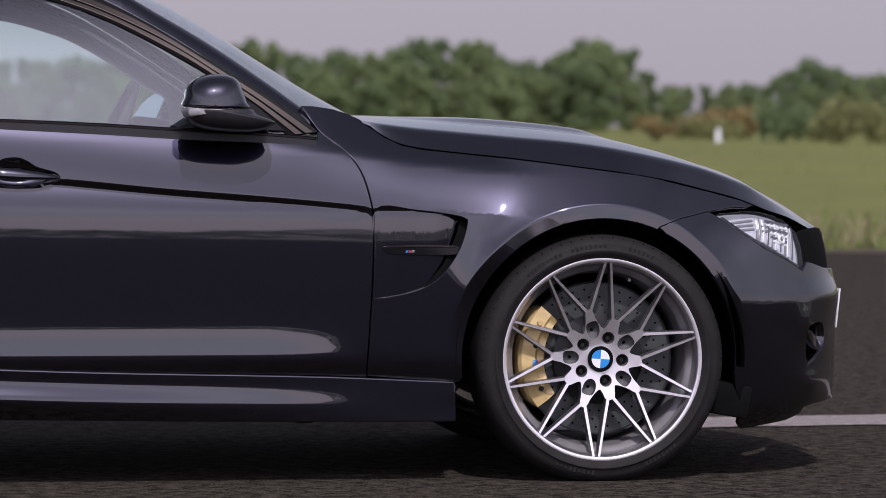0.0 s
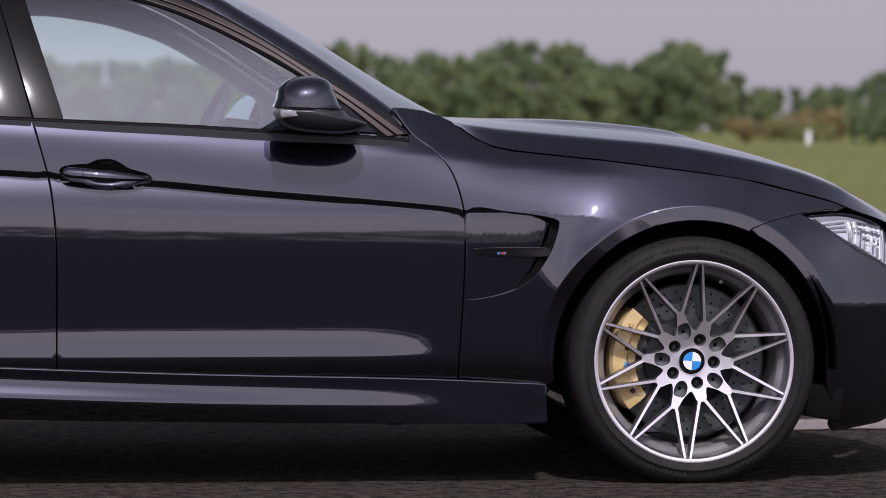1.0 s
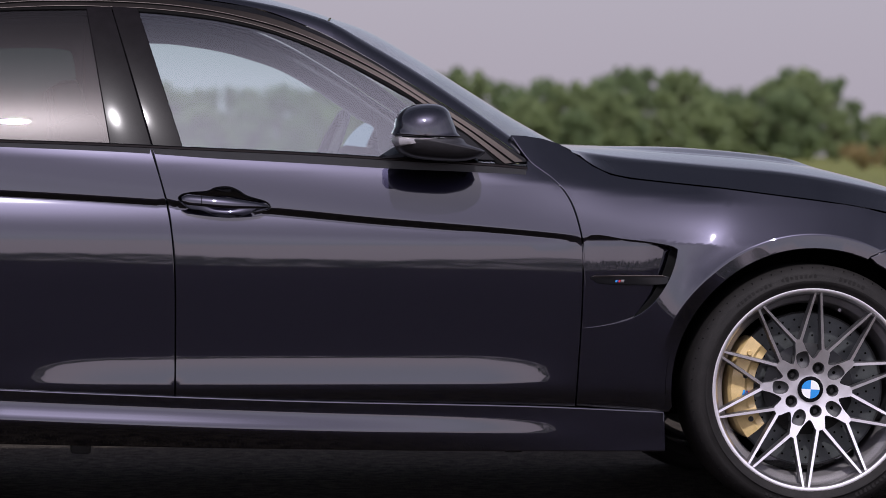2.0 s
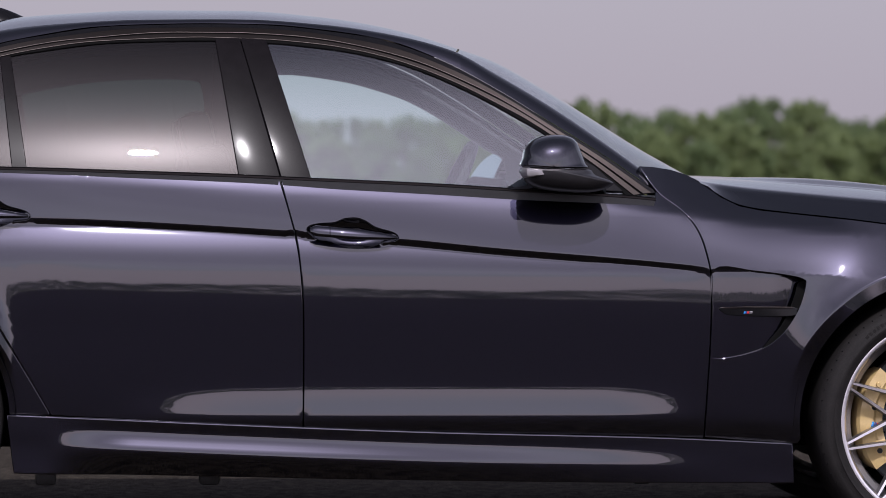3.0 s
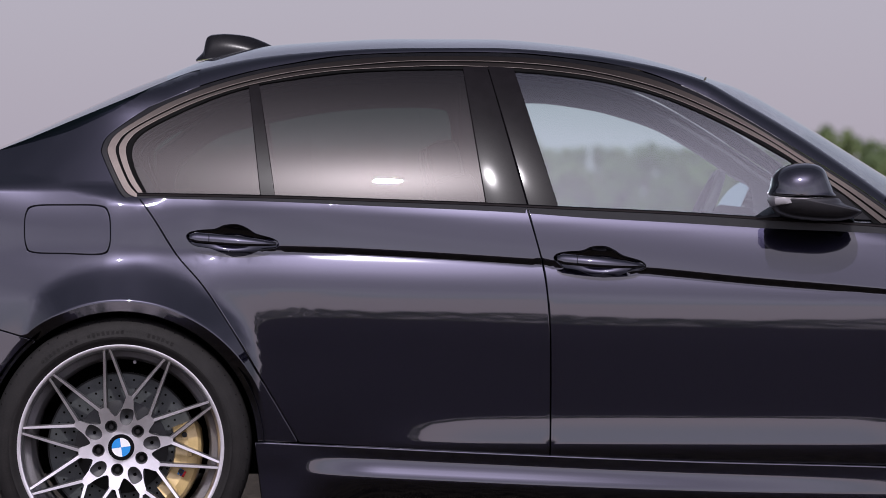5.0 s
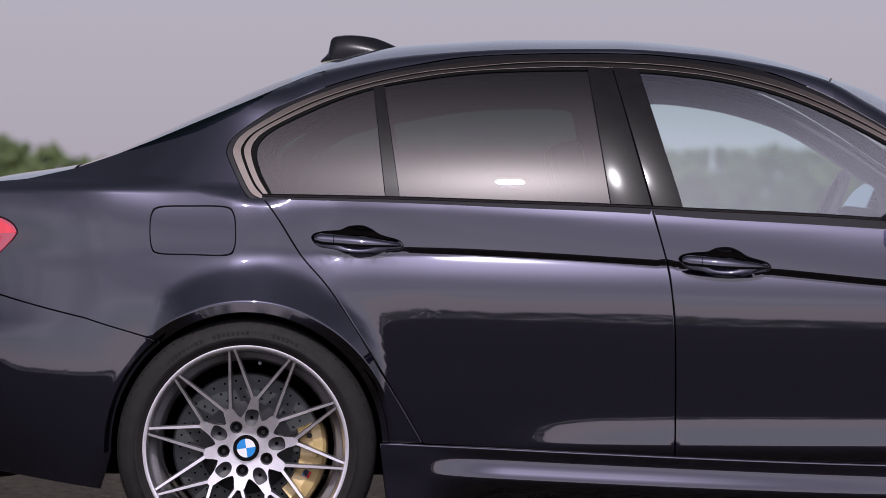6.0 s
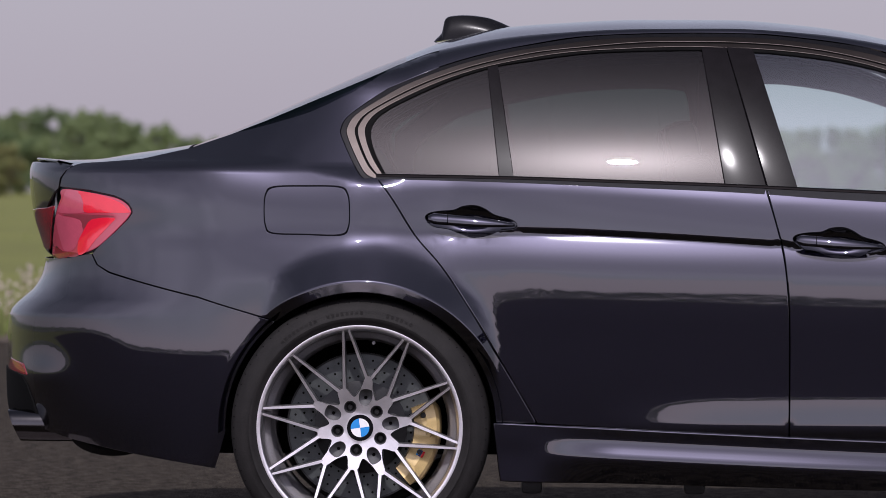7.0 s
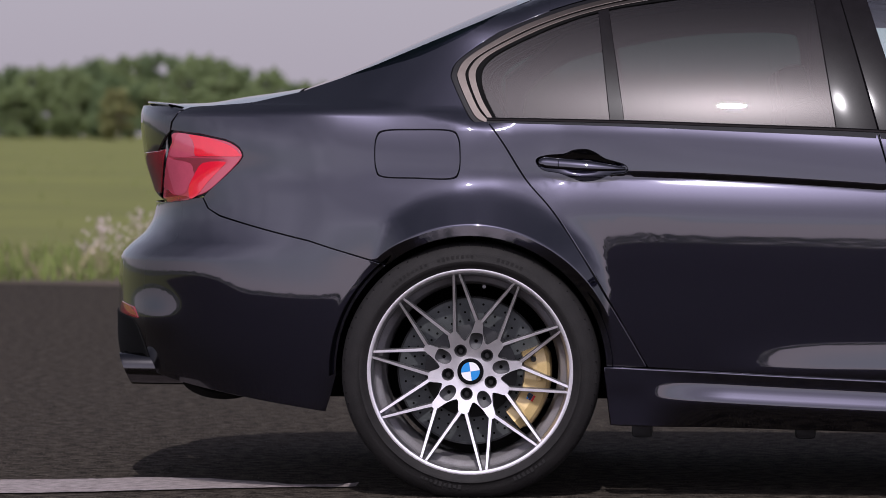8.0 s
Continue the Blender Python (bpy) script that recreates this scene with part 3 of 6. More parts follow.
rnd = random.Random(5)
skyline = pc((-13, 0.83), (-11, 0.85), (-8.6, 0.90), (-8.1, 0.90), (-7.1, 1.05), (-6.6, 1.12), (-6.2, 1.05), (-5.5, 0.96), (-5.2, 0.88), (-5.05, 0.72), (-4.6, 0.72), (-3, 0.8), (2, 0.9), (5.9, 0.95), (6.3, 1.1), (6.65, 1.2),
             (7.0, 1.02), (7.4, 0.93), (7.84, 1.05), (8.3, 0.99), (8.75, 1.15), (9.0, 1.2), (9.2, 1.08), (9.52, 1.17), (9.85, 0.9), (10.3, 0.87), (10.57, 0.97), (11.2, 1.14), (11.57, 1.02), (11.76, 0.75), (12.1, 0.58),
             (13.4, 0.58), (13.7, 0.84), (13.95, 0.9), (14.3, 0.74), (14.8, 0.7), (17, 0.75))
az = -12.0
while az < 17.5:
    plant(rnd.choice((0, 1, 2, 3)), az, 400 + rnd.uniform(-12, 25), float(skyline(az)) * rnd.uniform(0.95, 1.0), rnd.uniform(0.8, 1.0))
    az += rnd.uniform(0.20, 0.34)
az = -12.0
while az < 17.5:
    plant(rnd.choice((0, 1, 1, 3, 3)), az, 378 + rnd.uniform(-6, 8), float(skyline(az)) * rnd.uniform(0.55, 0.82), rnd.uniform(0.9, 1.2))
    az += rnd.uniform(0.45, 0.7)
for k, a, d, top in ((4, -7.17, 330, 0.62), (2, 13.6, 300, 0.14), (3, 14.65, 300, 0.32), (4, 15.2, 300, 0.3)):
    plant(k, a, d, top)


def make_bush(seed, w, h, leaf, at, label):
    rnd = random.Random(seed)
    V, F = [], []
    lob = [(Vector((rnd.uniform(-w, w) * 0.4, rnd.uniform(-0.4, 0.4) * w * 0.6, h * rnd.uniform(0.25, 0.65))), h * rnd.uniform(0.25, 0.42)) for _ in range(12)]
    for _ in range(1500):
        c, r = rnd.choice(lob)
        p = c + Vector((rnd.gauss(0, 1) * 1.6, rnd.gauss(0, 1), rnd.gauss(0, 0.8))).normalized() * r * rnd.uniform(0.5, 1.15)
        p.z = max(p.z, 0.02)
        s = h * rnd.uniform(0.04, 0.09)
        q = Euler((rnd.uniform(0, 6.3), rnd.uniform(0, 6.3), rnd.uniform(0, 6.3))).to_matrix()
        b = len(V)
        V += [p + q @ Vector(v) * s for v in ((-1, -0.5, 0), (0.2, -0.9, 0.3), (1, 0.2, 0), (0.1, 0.9, -0.3))]
        F += [(b, b + 1, b + 2), (b, b + 2, b + 3)]
    ob = link_mesh("bush", V, F, leaf, smooth=False)
    ob.matrix_basis = Matrix.Translation(at)
    return tagged(ob, label, "bush")


def bearing(a, d):
    x, y = 0.53 + d * math.sin(radians(a)), -12.3 + d * math.cos(radians(a))
    return (x, y, rise(x, y))


make_bush(1, 5.0, 1.5, LEAVES[3], bearing(12.15, 230), "low brownish bush in the meadow")
make_bush(2, 4.2, 2.1, LEAVES[3], bearing(12.75, 260), "rust-brown bush in the meadow")
make_bush(3, 4.5, 1.3, LEAVES[2], bearing(12.5, 225), "low yellow-green bush in the meadow")
make_bush(4, 2.2, 2.0, LEAVES[0], bearing(13.55, 215), "round dark green bush in the meadow")
make_bush(5, 5.5, 2.3, LEAVES[2], bearing(14.65, 210), "large olive-green bush in the meadow")
make_bush(6, 3.0, 1.0, LEAVES[2], bearing(13.95, 220), "small low olive bush in the meadow")
bm = bmesh.new()
box(bm, (0.36, 0.3, 1.25), (0, 0, 0.62), 0.12)
box(bm, (0.25, 0.25, 0.3), (0, 0, 1.32), 0.08)
box(bm, (0.7, 0.5, 0.12), (0, 0, 0.03), 0.03)
post = part("marker_post", bm, WHITE, None)
post.matrix_basis = Matrix.Translation(bearing(12.68, 220)) @ Matrix.Diagonal((0.62, 0.62, 0.47, 1))
tagged(post, "pale weathered marker post standing in the meadow", "post")
# woods behind the camera and to the sides, which the paint mirrors
V, F = [], []
rnd = random.Random(9)
for i in range(60000):
    a = rnd.uniform(22, 338)
    d = 330 + rnd.uniform(0, 30)
    hmax = 9.0 * (0.75 + 0.35 * noise.noise(Vector((a * 0.35, 1, 1))) + 0.25 * noise.noise(Vector((a * 1.7, 4, 1))))
    p = Vector((d * math.sin(radians(a)), d * math.cos(radians(a)), hmax * rnd.random() ** 0.8))
    s = rnd.uniform(0.35, 0.8)
    q = Euler((rnd.uniform(0, 6.3), rnd.uniform(0, 6.3), rnd.uniform(0, 6.3))).to_matrix()
    b = len(V)
    V += [p + q @ Vector(v) * s for v in ((-1, -0.5, 0), (0.2, -0.9, 0.3), (1, 0.2, 0), (0.1, 0.9, -0.3))]
    F += [(b, b + 1, b + 2), (b, b + 2, b + 3)]
woods = link_mesh("far_woods", V, F, LEAVES[0], smooth=False)
tagged(woods, "far belt of green woods round the airfield", "woods", kind="stuff")


# ---- the car: body surfaces (x forward from the rear axle, near side is -y) ----
FX = 2.812
XF, XR, ULEN = 2.92, -0.36, 0.65
crease_z = pc((-1.0, 0.895), (-0.6, 0.891), (-0.26, 0.888), (0.02, 0.879), (0.41, 0.861), (0.73, 0.847), (1.1, 0.826), (1.39, 0.806), (1.65, 0.782), (1.92, 0.761), (2.19, 0.737), (2.45, 0.712), (2.8, 0.70), (3.2, 0.66), (3.6, 0.60))
crease_k = pc((-0.9, 0.10), (-0.5, 0.15), (0.0, 0.22), (0.3, 0.75), (0.6, 1.0), (2.12, 1.0), (2.62, 0.0), (3.6, 0.0))
shoulder_z = pc((-1.0, 1.01), (-0.76, 1.02), (-0.2, 1.024), (0.04, 0.980), (0.58, 0.960), (1.06, 0.943), (1.49, 0.920), (2.08, 0.889), (2.27, 0.866), (2.42, 0.852), (2.65, 0.834), (2.83, 0.825), (2.97, 0.804), (3.13, 0.77), (3.22, 0.746), (3.34, 0.70), (3.6, 0.64))
plan_y = pc((-1.0, 0.850), (-0.6, 0.885), (-0.35, 0.897), (-0.05, 0.900), (0.06, 0.889), (0.25, 0.868), (0.5, 0.874), (0.7, 0.877), (1.2, 0.884), (1.7, 0.888), (2.2, 0.892), (2.5, 0.897), (2.9, 0.90), (3.2, 0.895), (3.6, 0.88))
door_section = slope_curve(0.55, (0.18, 0.30), (0.29, 0.24), (0.315, 0.18), (0.335, 0.03), (0.35, -0.10), (0.385, -0.075), (0.408, -0.035), (0.435, 0.0), (0.50, 0.012), (0.57, -0.004), (0.62, -0.022),
                           (0.66, -0.040), (0.9, -0.040))
plain_section = slope_curve(0.55, (0.18, 0.30), (0.29, 0.20), (0.315, 0.12), (0.335, 0.04), (0.36, 0.02), (0.40, 0.015), (0.435, 0.012), (0.50, 0.012), (0.57, -0.004), (0.62, -0.022), (0.66, -0.040), (0.9, -0.040))
low_lobe = pc((-1.0, 0.0), (0.55, 0.0), (0.95, 0.85), (1.3, 1.0), (1.9, 1.0), (2.08, 0.55), (2.2, 0.0), (3.6, 0.0))
sky_lip = pc((-1.0, 0.22), (-0.3, 0.26), (0.0, 0.30), (0.3, 0.42), (0.6, 0.42), (1.2, 0.35), (2.0, 0.25), (2.3, 0.14), (2.6, 0.0), (3.6, 0.0))
upper_slope = pc((-1.0, 0.08), (-0.5, 0.09), (-0.15, 0.22), (0.05, 0.17), (0.3, 0.10), (1.0, 0.14), (1.6, 0.20), (2.1, 0.29), (2.5, 0.38), (2.83, 0.55), (3.1, 0.50), (3.6, 0.50))


nose_section = slope_curve(0.55, (0.10, 0.10), (0.26, 0.04), (0.335, 0.01), (0.385, -0.03), (0.435, -0.055), (0.55, -0.09), (0.64, -0.20), (0.70, -0.40), (0.76, -0.55), (0.85, -0.6))
tail_section = slope_curve(0.55, (0.18, 0.12), (0.27, 0.07), (0.295, 0.05), (0.31, 0.03), (0.40, 0.02), (0.50, 0.012), (0.57, 0.0), (0.605, -0.03), (0.65, -0.07), (0.80, -0.09), (0.9, -0.12))


tail_rise = pc((-1.0, 0.01), (-0.84, 0.0), (-0.75, -0.01), (-0.70, -0.025), (-0.66, -0.045), (-0.60, -0.07), (-0.30, -0.08))


def flare(x, z, cx, cz, r0, top, reach, fall, low, flank, fade=0.12, drop=0.05):
    """The wheel-arch bulge: a flat lip round the opening that falls away into the panel."""
    d = np.hypot(x - cx, (z - cz)) - r0
    up = smooth01((z - cz + low - fade * smooth01((cx - x - 0.1) / 0.25)) / 0.32)
    side = ((x - cx) / (d + r0)) ** 2
    y = top - np.where(d > 0, (fall + (flank - fall) * side) * d, 0.02 * np.clip(d, -0.05, 0))
    return y - (1 - up) * drop - 0.12 * np.clip(np.abs(x - cx) - reach, 0, None)


tree_shift = pc((-1.0, 0.03), (0.0, 0.06), (0.4, 0.085), (0.8, 0.075), (1.3, 0.060), (2.1, 0.050), (2.6, 0.03), (3.6, 0.0))


roll = pc((-1.0, 1.4), (0.0, 1.2), (0.3, 0.7), (0.6, 0.8), (1.0, 1.1), (1.6, 0.9), (2.0, 0.4), (2.3, 0.0), (3.6, 0.0))


def half_width(x, z):
    zc, zs = crease_z(x), shoulder_z(x)
    nose, tail = smooth01((x - 2.85) / 0.25), smooth01((-0.20 - x) / 0.25)
    hip = 0.045 * (0.16 - x + np.sqrt((0.16 - x) ** 2 + 0.02))

    def lower(q):
        up_q = q - tree_shift(x) * smooth01((q - 0.44) / 0.16)
        sect = (door_section(up_q) * low_lobe(x) + plain_section(up_q) * (1 - low_lobe(x))) * (1 - nose - tail) + nose_section(q) * nose + tail_section(q - tail_rise(x)) * tail
        z0 = 0.665 + tree_shift(x) * 0.85
        h = np.maximum(zc - 0.026 - z0, 0.03)
        t = np.clip((q - z0) / h, 0, 1.08)
        return plan_y(x) + sect - sky_lip(x) * (1 - tail) * h / 1.5 * t**1.5 - hip * (0.72 + 0.28 * smooth01((q - 0.62) / 0.30))

    low = lower(z)
    over = np.where((z < zc) & (x > 2.2), (z - zc) * np.clip(crease_k(x), 0.05, 1), z - zc)
    up = lower(zc) + 0.0065 * crease_k(x) - upper_slope(x) * over - 1.3 * smooth01((x - 1.95) / 0.45) * smooth01((3.0 - x) / 0.3) * np.clip(z - zc - 0.02, 0, None) ** 2
    up = up - roll(x) * np.clip(z - zc - 0.012, 0, 0.13) ** 2
    w1 = 0.024
    q = np.clip(z - zs + w1, 0, None)
    bend = 0.50 + (np.clip(0.24 - upper_slope(x), 0.08, 0.5) - 0.50) * smooth01((x - 0.02) / 0.10) * smooth01((1.06 - z) / 0.06) * smooth01((2.12 - x) / 0.25)
    bend = bend + 0.8 * smooth01((-0.05 - x) / 0.45)
    up = up - bend * np.where(q < w1, q * q / (2 * w1), q - w1 / 2)
    k = crease_k(x)
    w = 0.020 + (1 - k) * 0.094
    mix = smooth01((z - zc + w) / w)
    mix = mix * (1 - smooth01((x - 2.92) / 0.22))
    y = low * (1 - mix) + up * mix
    f1 = flare(x, z, FX, 0.325, 0.412, 0.926, 0.42, 0.75, 0.10, 0.55)
    f2 = flare(x, z, 0.0, 0.33, 0.385, 0.938, 0.34, 0.85, -0.02, 1.5, 0.24, 0.10)
    y = smax(y, f1, 0.028)
    y = smax(y, f2, 0.012)
    y = y + 0.022 * np.exp(-((x + 0.90) / 0.085) ** 2 - ((z - 0.448) / 0.056) ** 2)
    y = y + 0.010 * np.exp(-((x - 3.43) / 0.045) ** 2 - ((z - 0.405) / 0.045) ** 2) + 0.010 * np.exp(-((x - 3.45) / 0.05) ** 2 - ((z - 0.245) / 0.036) ** 2)
    return y


nose_x = pc((0.08, 3.44), (0.13, 3.53), (0.16, 3.575), (0.2, 3.60), (0.315, 3.605), (0.38, 3.605), (0.48, 3.615), (0.53, 3.60), (0.60, 3.59), (0.66, 3.575), (0.70, 3.55), (0.75, 3.50), (0.82, 3.40))
tail_x = pc((0.18, -0.95), (0.267, -0.975), (0.33, -1.0), (0.39, -1.01), (0.55, -1.012), (0.61, -1.008), (0.64, -0.985), (0.684, -0.935), (0.73, -0.912), (0.76, -0.908), (0.90, -0.945), (1.0, -0.955), (1.05, -0.94))


def body(u, z):
    u, z = np.asarray(u, float), np.asarray(z, float)
    tf = np.clip((u - XF) / ULEN, 0, math.pi / 2 - 1e-4)
    tr = np.clip((XR - u) / ULEN, 0, math.pi / 2 - 1e-4)
    x = np.where(u > XF, XF + (nose_x(z) - XF) * np.sin(tf), np.where(u < XR, XR + (tail_x(z) - XR) * np.sin(tr), u))
    y = half_width(x, z) * np.cos(tf) ** 0.62 * np.cos(tr) ** 0.55
    return np.stack([x, -y, z + 0 * x], -1)


def U(x, z):
    """Along-body coordinate of a side-view point; 9 and -9 are the centre of nose and tail."""
    if x > 5:
        return (XF + ULEN * (math.pi / 2 - 0.002), z)
    if x < -5:
        return (XR - ULEN * (math.pi / 2 - 0.002), z)
    if x > XF:
        return (XF + ULEN * math.asin(min(0.9999, (x - XF) / (float(nose_x(z)) - XF))), z)
    if x < XR:
        return (XR - ULEN * math.asin(min(0.9999, (XR - x) / (XR - float(tail_x(z))))), z)
    return (x, z)


def us(pts):
    return [U(*p) for p in pts]


glass_section = slope_curve(0.955, (0.90, -0.40), (0.96, -0.415), (1.03, -0.45), (1.15, -0.52), (1.30, -0.64), (1.42, -0.9))


def cabin(x, z):
    x, z = np.asarray(x, float), np.asarray(z, float)
    y = 0.800 + glass_section(z) - 0.017 * (x - 0.95) ** 2
    return np.stack([x, -y, z + 0 * x], -1)


belt_z = pc((0.0, 0.992), (0.4, 0.986), (0.67, 0.978), (0.96, 0.969), (1.14, 0.961), (1.49, 0.946), (1.71, 0.933), (1.98, 0.918), (2.1, 0.907))
outer_pts = [(0.021, 0.982), (-0.008, 0.992), (-0.058, 1.088), (-0.062, 1.118), (-0.046, 1.148), (0.004, 1.187), (0.061, 1.225), (0.192, 1.281), (0.325, 1.321), (0.43, 1.343), (0.581, 1.367), (0.733, 1.375),
             (0.886, 1.378), (1.04, 1.376), (1.193, 1.362), (1.346, 1.338), (1.497, 1.285), (1.645, 1.206), (1.791, 1.114), (1.935, 1.023), (2.068, 0.930)]
inner_pts = [(0.06, 0.990), (0.027, 1.052), (0.014, 1.104), (0.026, 1.142), (0.076, 1.180), (0.207, 1.243), (0.325, 1.283), (0.43, 1.304), (0.58, 1.325), (0.732, 1.333), (0.898, 1.336), (1.031, 1.331),
             (1.115, 1.325), (1.268, 1.305), (1.42, 1.266), (1.569, 1.203), (1.717, 1.122), (1.768, 1.091), (1.833, 1.046), (1.905, 0.993), (1.991, 0.921)]

edge_z = pc((-0.47, 1.062), (-0.36, 1.10), (-0.155, 1.184), (0.0, 1.250), (0.11, 1.300), (0.19, 1.329), (0.43, 1.371), (0.73, 1.389), (0.96, 1.391), (1.2, 1.377), (1.35, 1.356), (1.54, 1.307), (1.65, 1.247), (1.8, 1.156), (1.95, 1.052), (2.04, 0.985))
edge_y = pc((-0.47, 0.677), (-0.36, 0.663), (-0.25, 0.655), (-0.155, 0.662), (-0.05, 0.652), (0.05, 0.604), (0.11, 0.572), (0.3, 0.555), (0.7, 0.555), (1.2, 0.56), (1.55, 0.60), (1.8, 0.66), (2.04, 0.735))
frame_top = pc(*outer_pts[4:])


def quarter_side(u, z):
    """The rear quarter: the body side, easing into the roof rail towards the top of the pillar."""
    p = body(u, z)
    x, z = p[..., 0], p[..., 2]
    xc = np.maximum(x, -0.04)
    z0, z1 = frame_top(xc) + 0.002, edge_z(xc)
    y0, y1 = -cabin(xc, z0)[..., 1] + 0.002, edge_y(xc)
    s = np.clip((z - z0) / (z1 - z0), -0.3, 1.0)
    t = (1.76 - np.sqrt(np.maximum(1.76**2 - 3.04 * s, 0.0))) / 1.52
    y = (1 - t) ** 2 * y0 + 2 * t * (1 - t) * (y1 + (y0 - y1) * 0.55) + t * t * (y1 - 0.006)
    k = smooth01((x + 0.10) / 0.28) * smooth01((z - 1.12) / 0.14)
    return np.stack([x, p[..., 1] * (1 - k) - y * k, z], -1)


car = empty("car")
tagged(car, "dark blue-black metallic sports saloon parked on asphalt", "car")

# row helpers: extra points where the surface turns quickly
xs_row = np.arange(-0.9, 3.4, 0.025)
crease_rows = [[(x, float(crease_z(x)) + q) for x in xs_row if -0.3 < x < 2.6] for q in (-0.032, -0.026, -0.020, -0.014, -0.010, -0.006, -0.002, 0.003, 0.010)]
low_rows = [[(x, z) for x in xs_row] for z in (0.318, 0.328, 0.338, 0.348, 0.36, 0.385, 0.40, 0.41, 0.42)]
ring_rows = [arc(FX, 0.325, 0.412 + d, -115, 115, 130) for d in (-0.012, -0.004, 0.0, 0.004, 0.012, 0.025, 0.05, 0.062, 0.074, 0.086, 0.1, 0.115)] + [arc(0, 0.33, 0.385 + d, -115, 115, 130) for d in (-0.012, -0.004, 0.0, 0.004, 0.012, 0.025, 0.045, 0.06, 0.075, 0.09, 0.105, 0.12, 0.135, 0.15, 0.165)]
rows_all = crease_rows + low_rows + ring_rows
G = 0.0036  # half a shut line

front_seam = [(2.022, 0.998), (2.068, 0.930), (2.124, 0.886), (2.167, 0.833), (2.190, 0.765), (2.201, 0.681), (2.198, 0.529), (2.191, 0.407), (2.183, 0.284)]
mid_seam = [(1.064, 0.957), (1.090, 0.863), (1.108, 0.788), (1.118, 0.698), (1.123, 0.607), (1.124, 0.48), (1.123, 0.315)]
rear_seam = [(0.040, 0.984), (0.082, 0.926), (0.140, 0.835), (0.212, 0.752), (0.286, 0.645), (0.360, 0.518), (0.435, 0.392), (0.462, 0.345)]


def shifted(pts, d):
    return [(x + d, z) for x, z in rounded(pts, 5, closed=False)]


belt_drop = pc((0.0, 0.009), (0.3, 0.012), (0.6, 0.015), (1.06, 0.019), (1.25, 0.024), (1.6, 0.026), (1.95, 0.022), (2.1, 0.016))


def belt_run(x0, x1, dz, n):
    return [(x, float(belt_z(x)) + (dz if dz > -0.5 else -float(belt_drop(x)))) for x in np.linspace(x0, x1, n)]


sill_z = pc((0.30, 0.345), (0.37, 0.342), (0.88, 0.318), (1.48, 0.295), (2.06, 0.281), (2.42, 0.265))


def sill_run(x0, x1, dz, n):
    return [(x, float(sill_z(x)) + dz) for x in np.linspace(x0, x1, n)]


def cup_outline(x0, z0, tilt):
    """The grip recess behind a door handle: a pod, wider in the middle."""
    pts = [(-0.122, 0.002), (-0.115, 0.017), (-0.085, 0.025), (-0.048, 0.029), (-0.022, 0.040), (0.012, 0.043), (0.038, 0.034), (0.062, 0.020), (0.108, 0.008), (0.122, -0.006),
           (0.112, -0.018), (0.075, -0.024), (0.045, -0.036), (0.005, -0.041), (-0.03, -0.034), (-0.06, -0.024), (-0.10, -0.018)]
    return [(x0 + x + 0 * z, z0 + z - tilt * x) for x, z in rounded(pts, 4)]


FRONT_CUP, REAR_CUP = (1.253, 0.819, 0.035), (0.288, 0.872, 0.03)
FUEL = rounded([(-0.262, 0.90), (-0.258, 0.945), (-0.235, 0.963), (-0.15, 0.966), (-0.06, 0.964), (-0.036, 0.945), (-0.030, 0.90), (-0.033, 0.852), (-0.055, 0.832), (-0.15, 0.833), (-0.238, 0.836), (-0.257, 0.855)], 5)
VENT = rounded([(2.206, 0.727), (2.316, 0.724), (2.409, 0.712), (2.445, 0.702), (2.452, 0.686), (2.432, 0.621), (2.393, 0.560), (2.347, 0.522), (2.300, 0.504), (2.250, 0.494), (2.212, 0.490), (2.2065, 0.498), (2.207, 0.60)], 5)
WHEEL_F = arc(FX, 0.325, 0.377, -97, 26, 40)
WHEEL_R = arc(0.0, 0.330, 0.357, -38.5, 88, 44)

# near and far body panels
fender = panel("front_fender", us(shifted(front_seam, G)[::-1] + [(2.06, 0.997), (2.11, 0.990), (2.156, 0.976), (2.195, 0.950), (2.241, 0.916), (2.288, 0.893), (2.342, 0.882), (2.428, 0.873), (2.584, 0.857), (2.74, 0.837), (2.834, 0.825),
               (2.974, 0.804), (3.129, 0.768), (3.222, 0.745), (3.26, 0.731), (3.191, 0.730), (3.114, 0.721), (3.022, 0.702), (2.966, 0.680)] + WHEEL_F[::-1][1:] + [(2.43, 0.268), (2.30, 0.275)]),
               body, PAINT, car, holes=[us(VENT)], rows=rows_all, hole_edge=0.0008)
front_doors = panel("front_door", shifted(mid_seam, G) + sill_run(1.127, 2.181, 0.006, 24)[0:] + shifted(front_seam[1:], -G)[::-1] + belt_run(2.055, 1.07, -1, 24), body, PAINT, car,
                    holes=[cup_outline(*FRONT_CUP)], rows=rows_all)
rear_doors = panel("rear_door", shifted(rear_seam, G) + sill_run(0.466, 1.12, 0.006, 16) + shifted(mid_seam, -G)[::-1] + belt_run(1.058, 0.045, -1, 24), body, PAINT, car,
                   holes=[cup_outline(*REAR_CUP)], rows=rows_all)
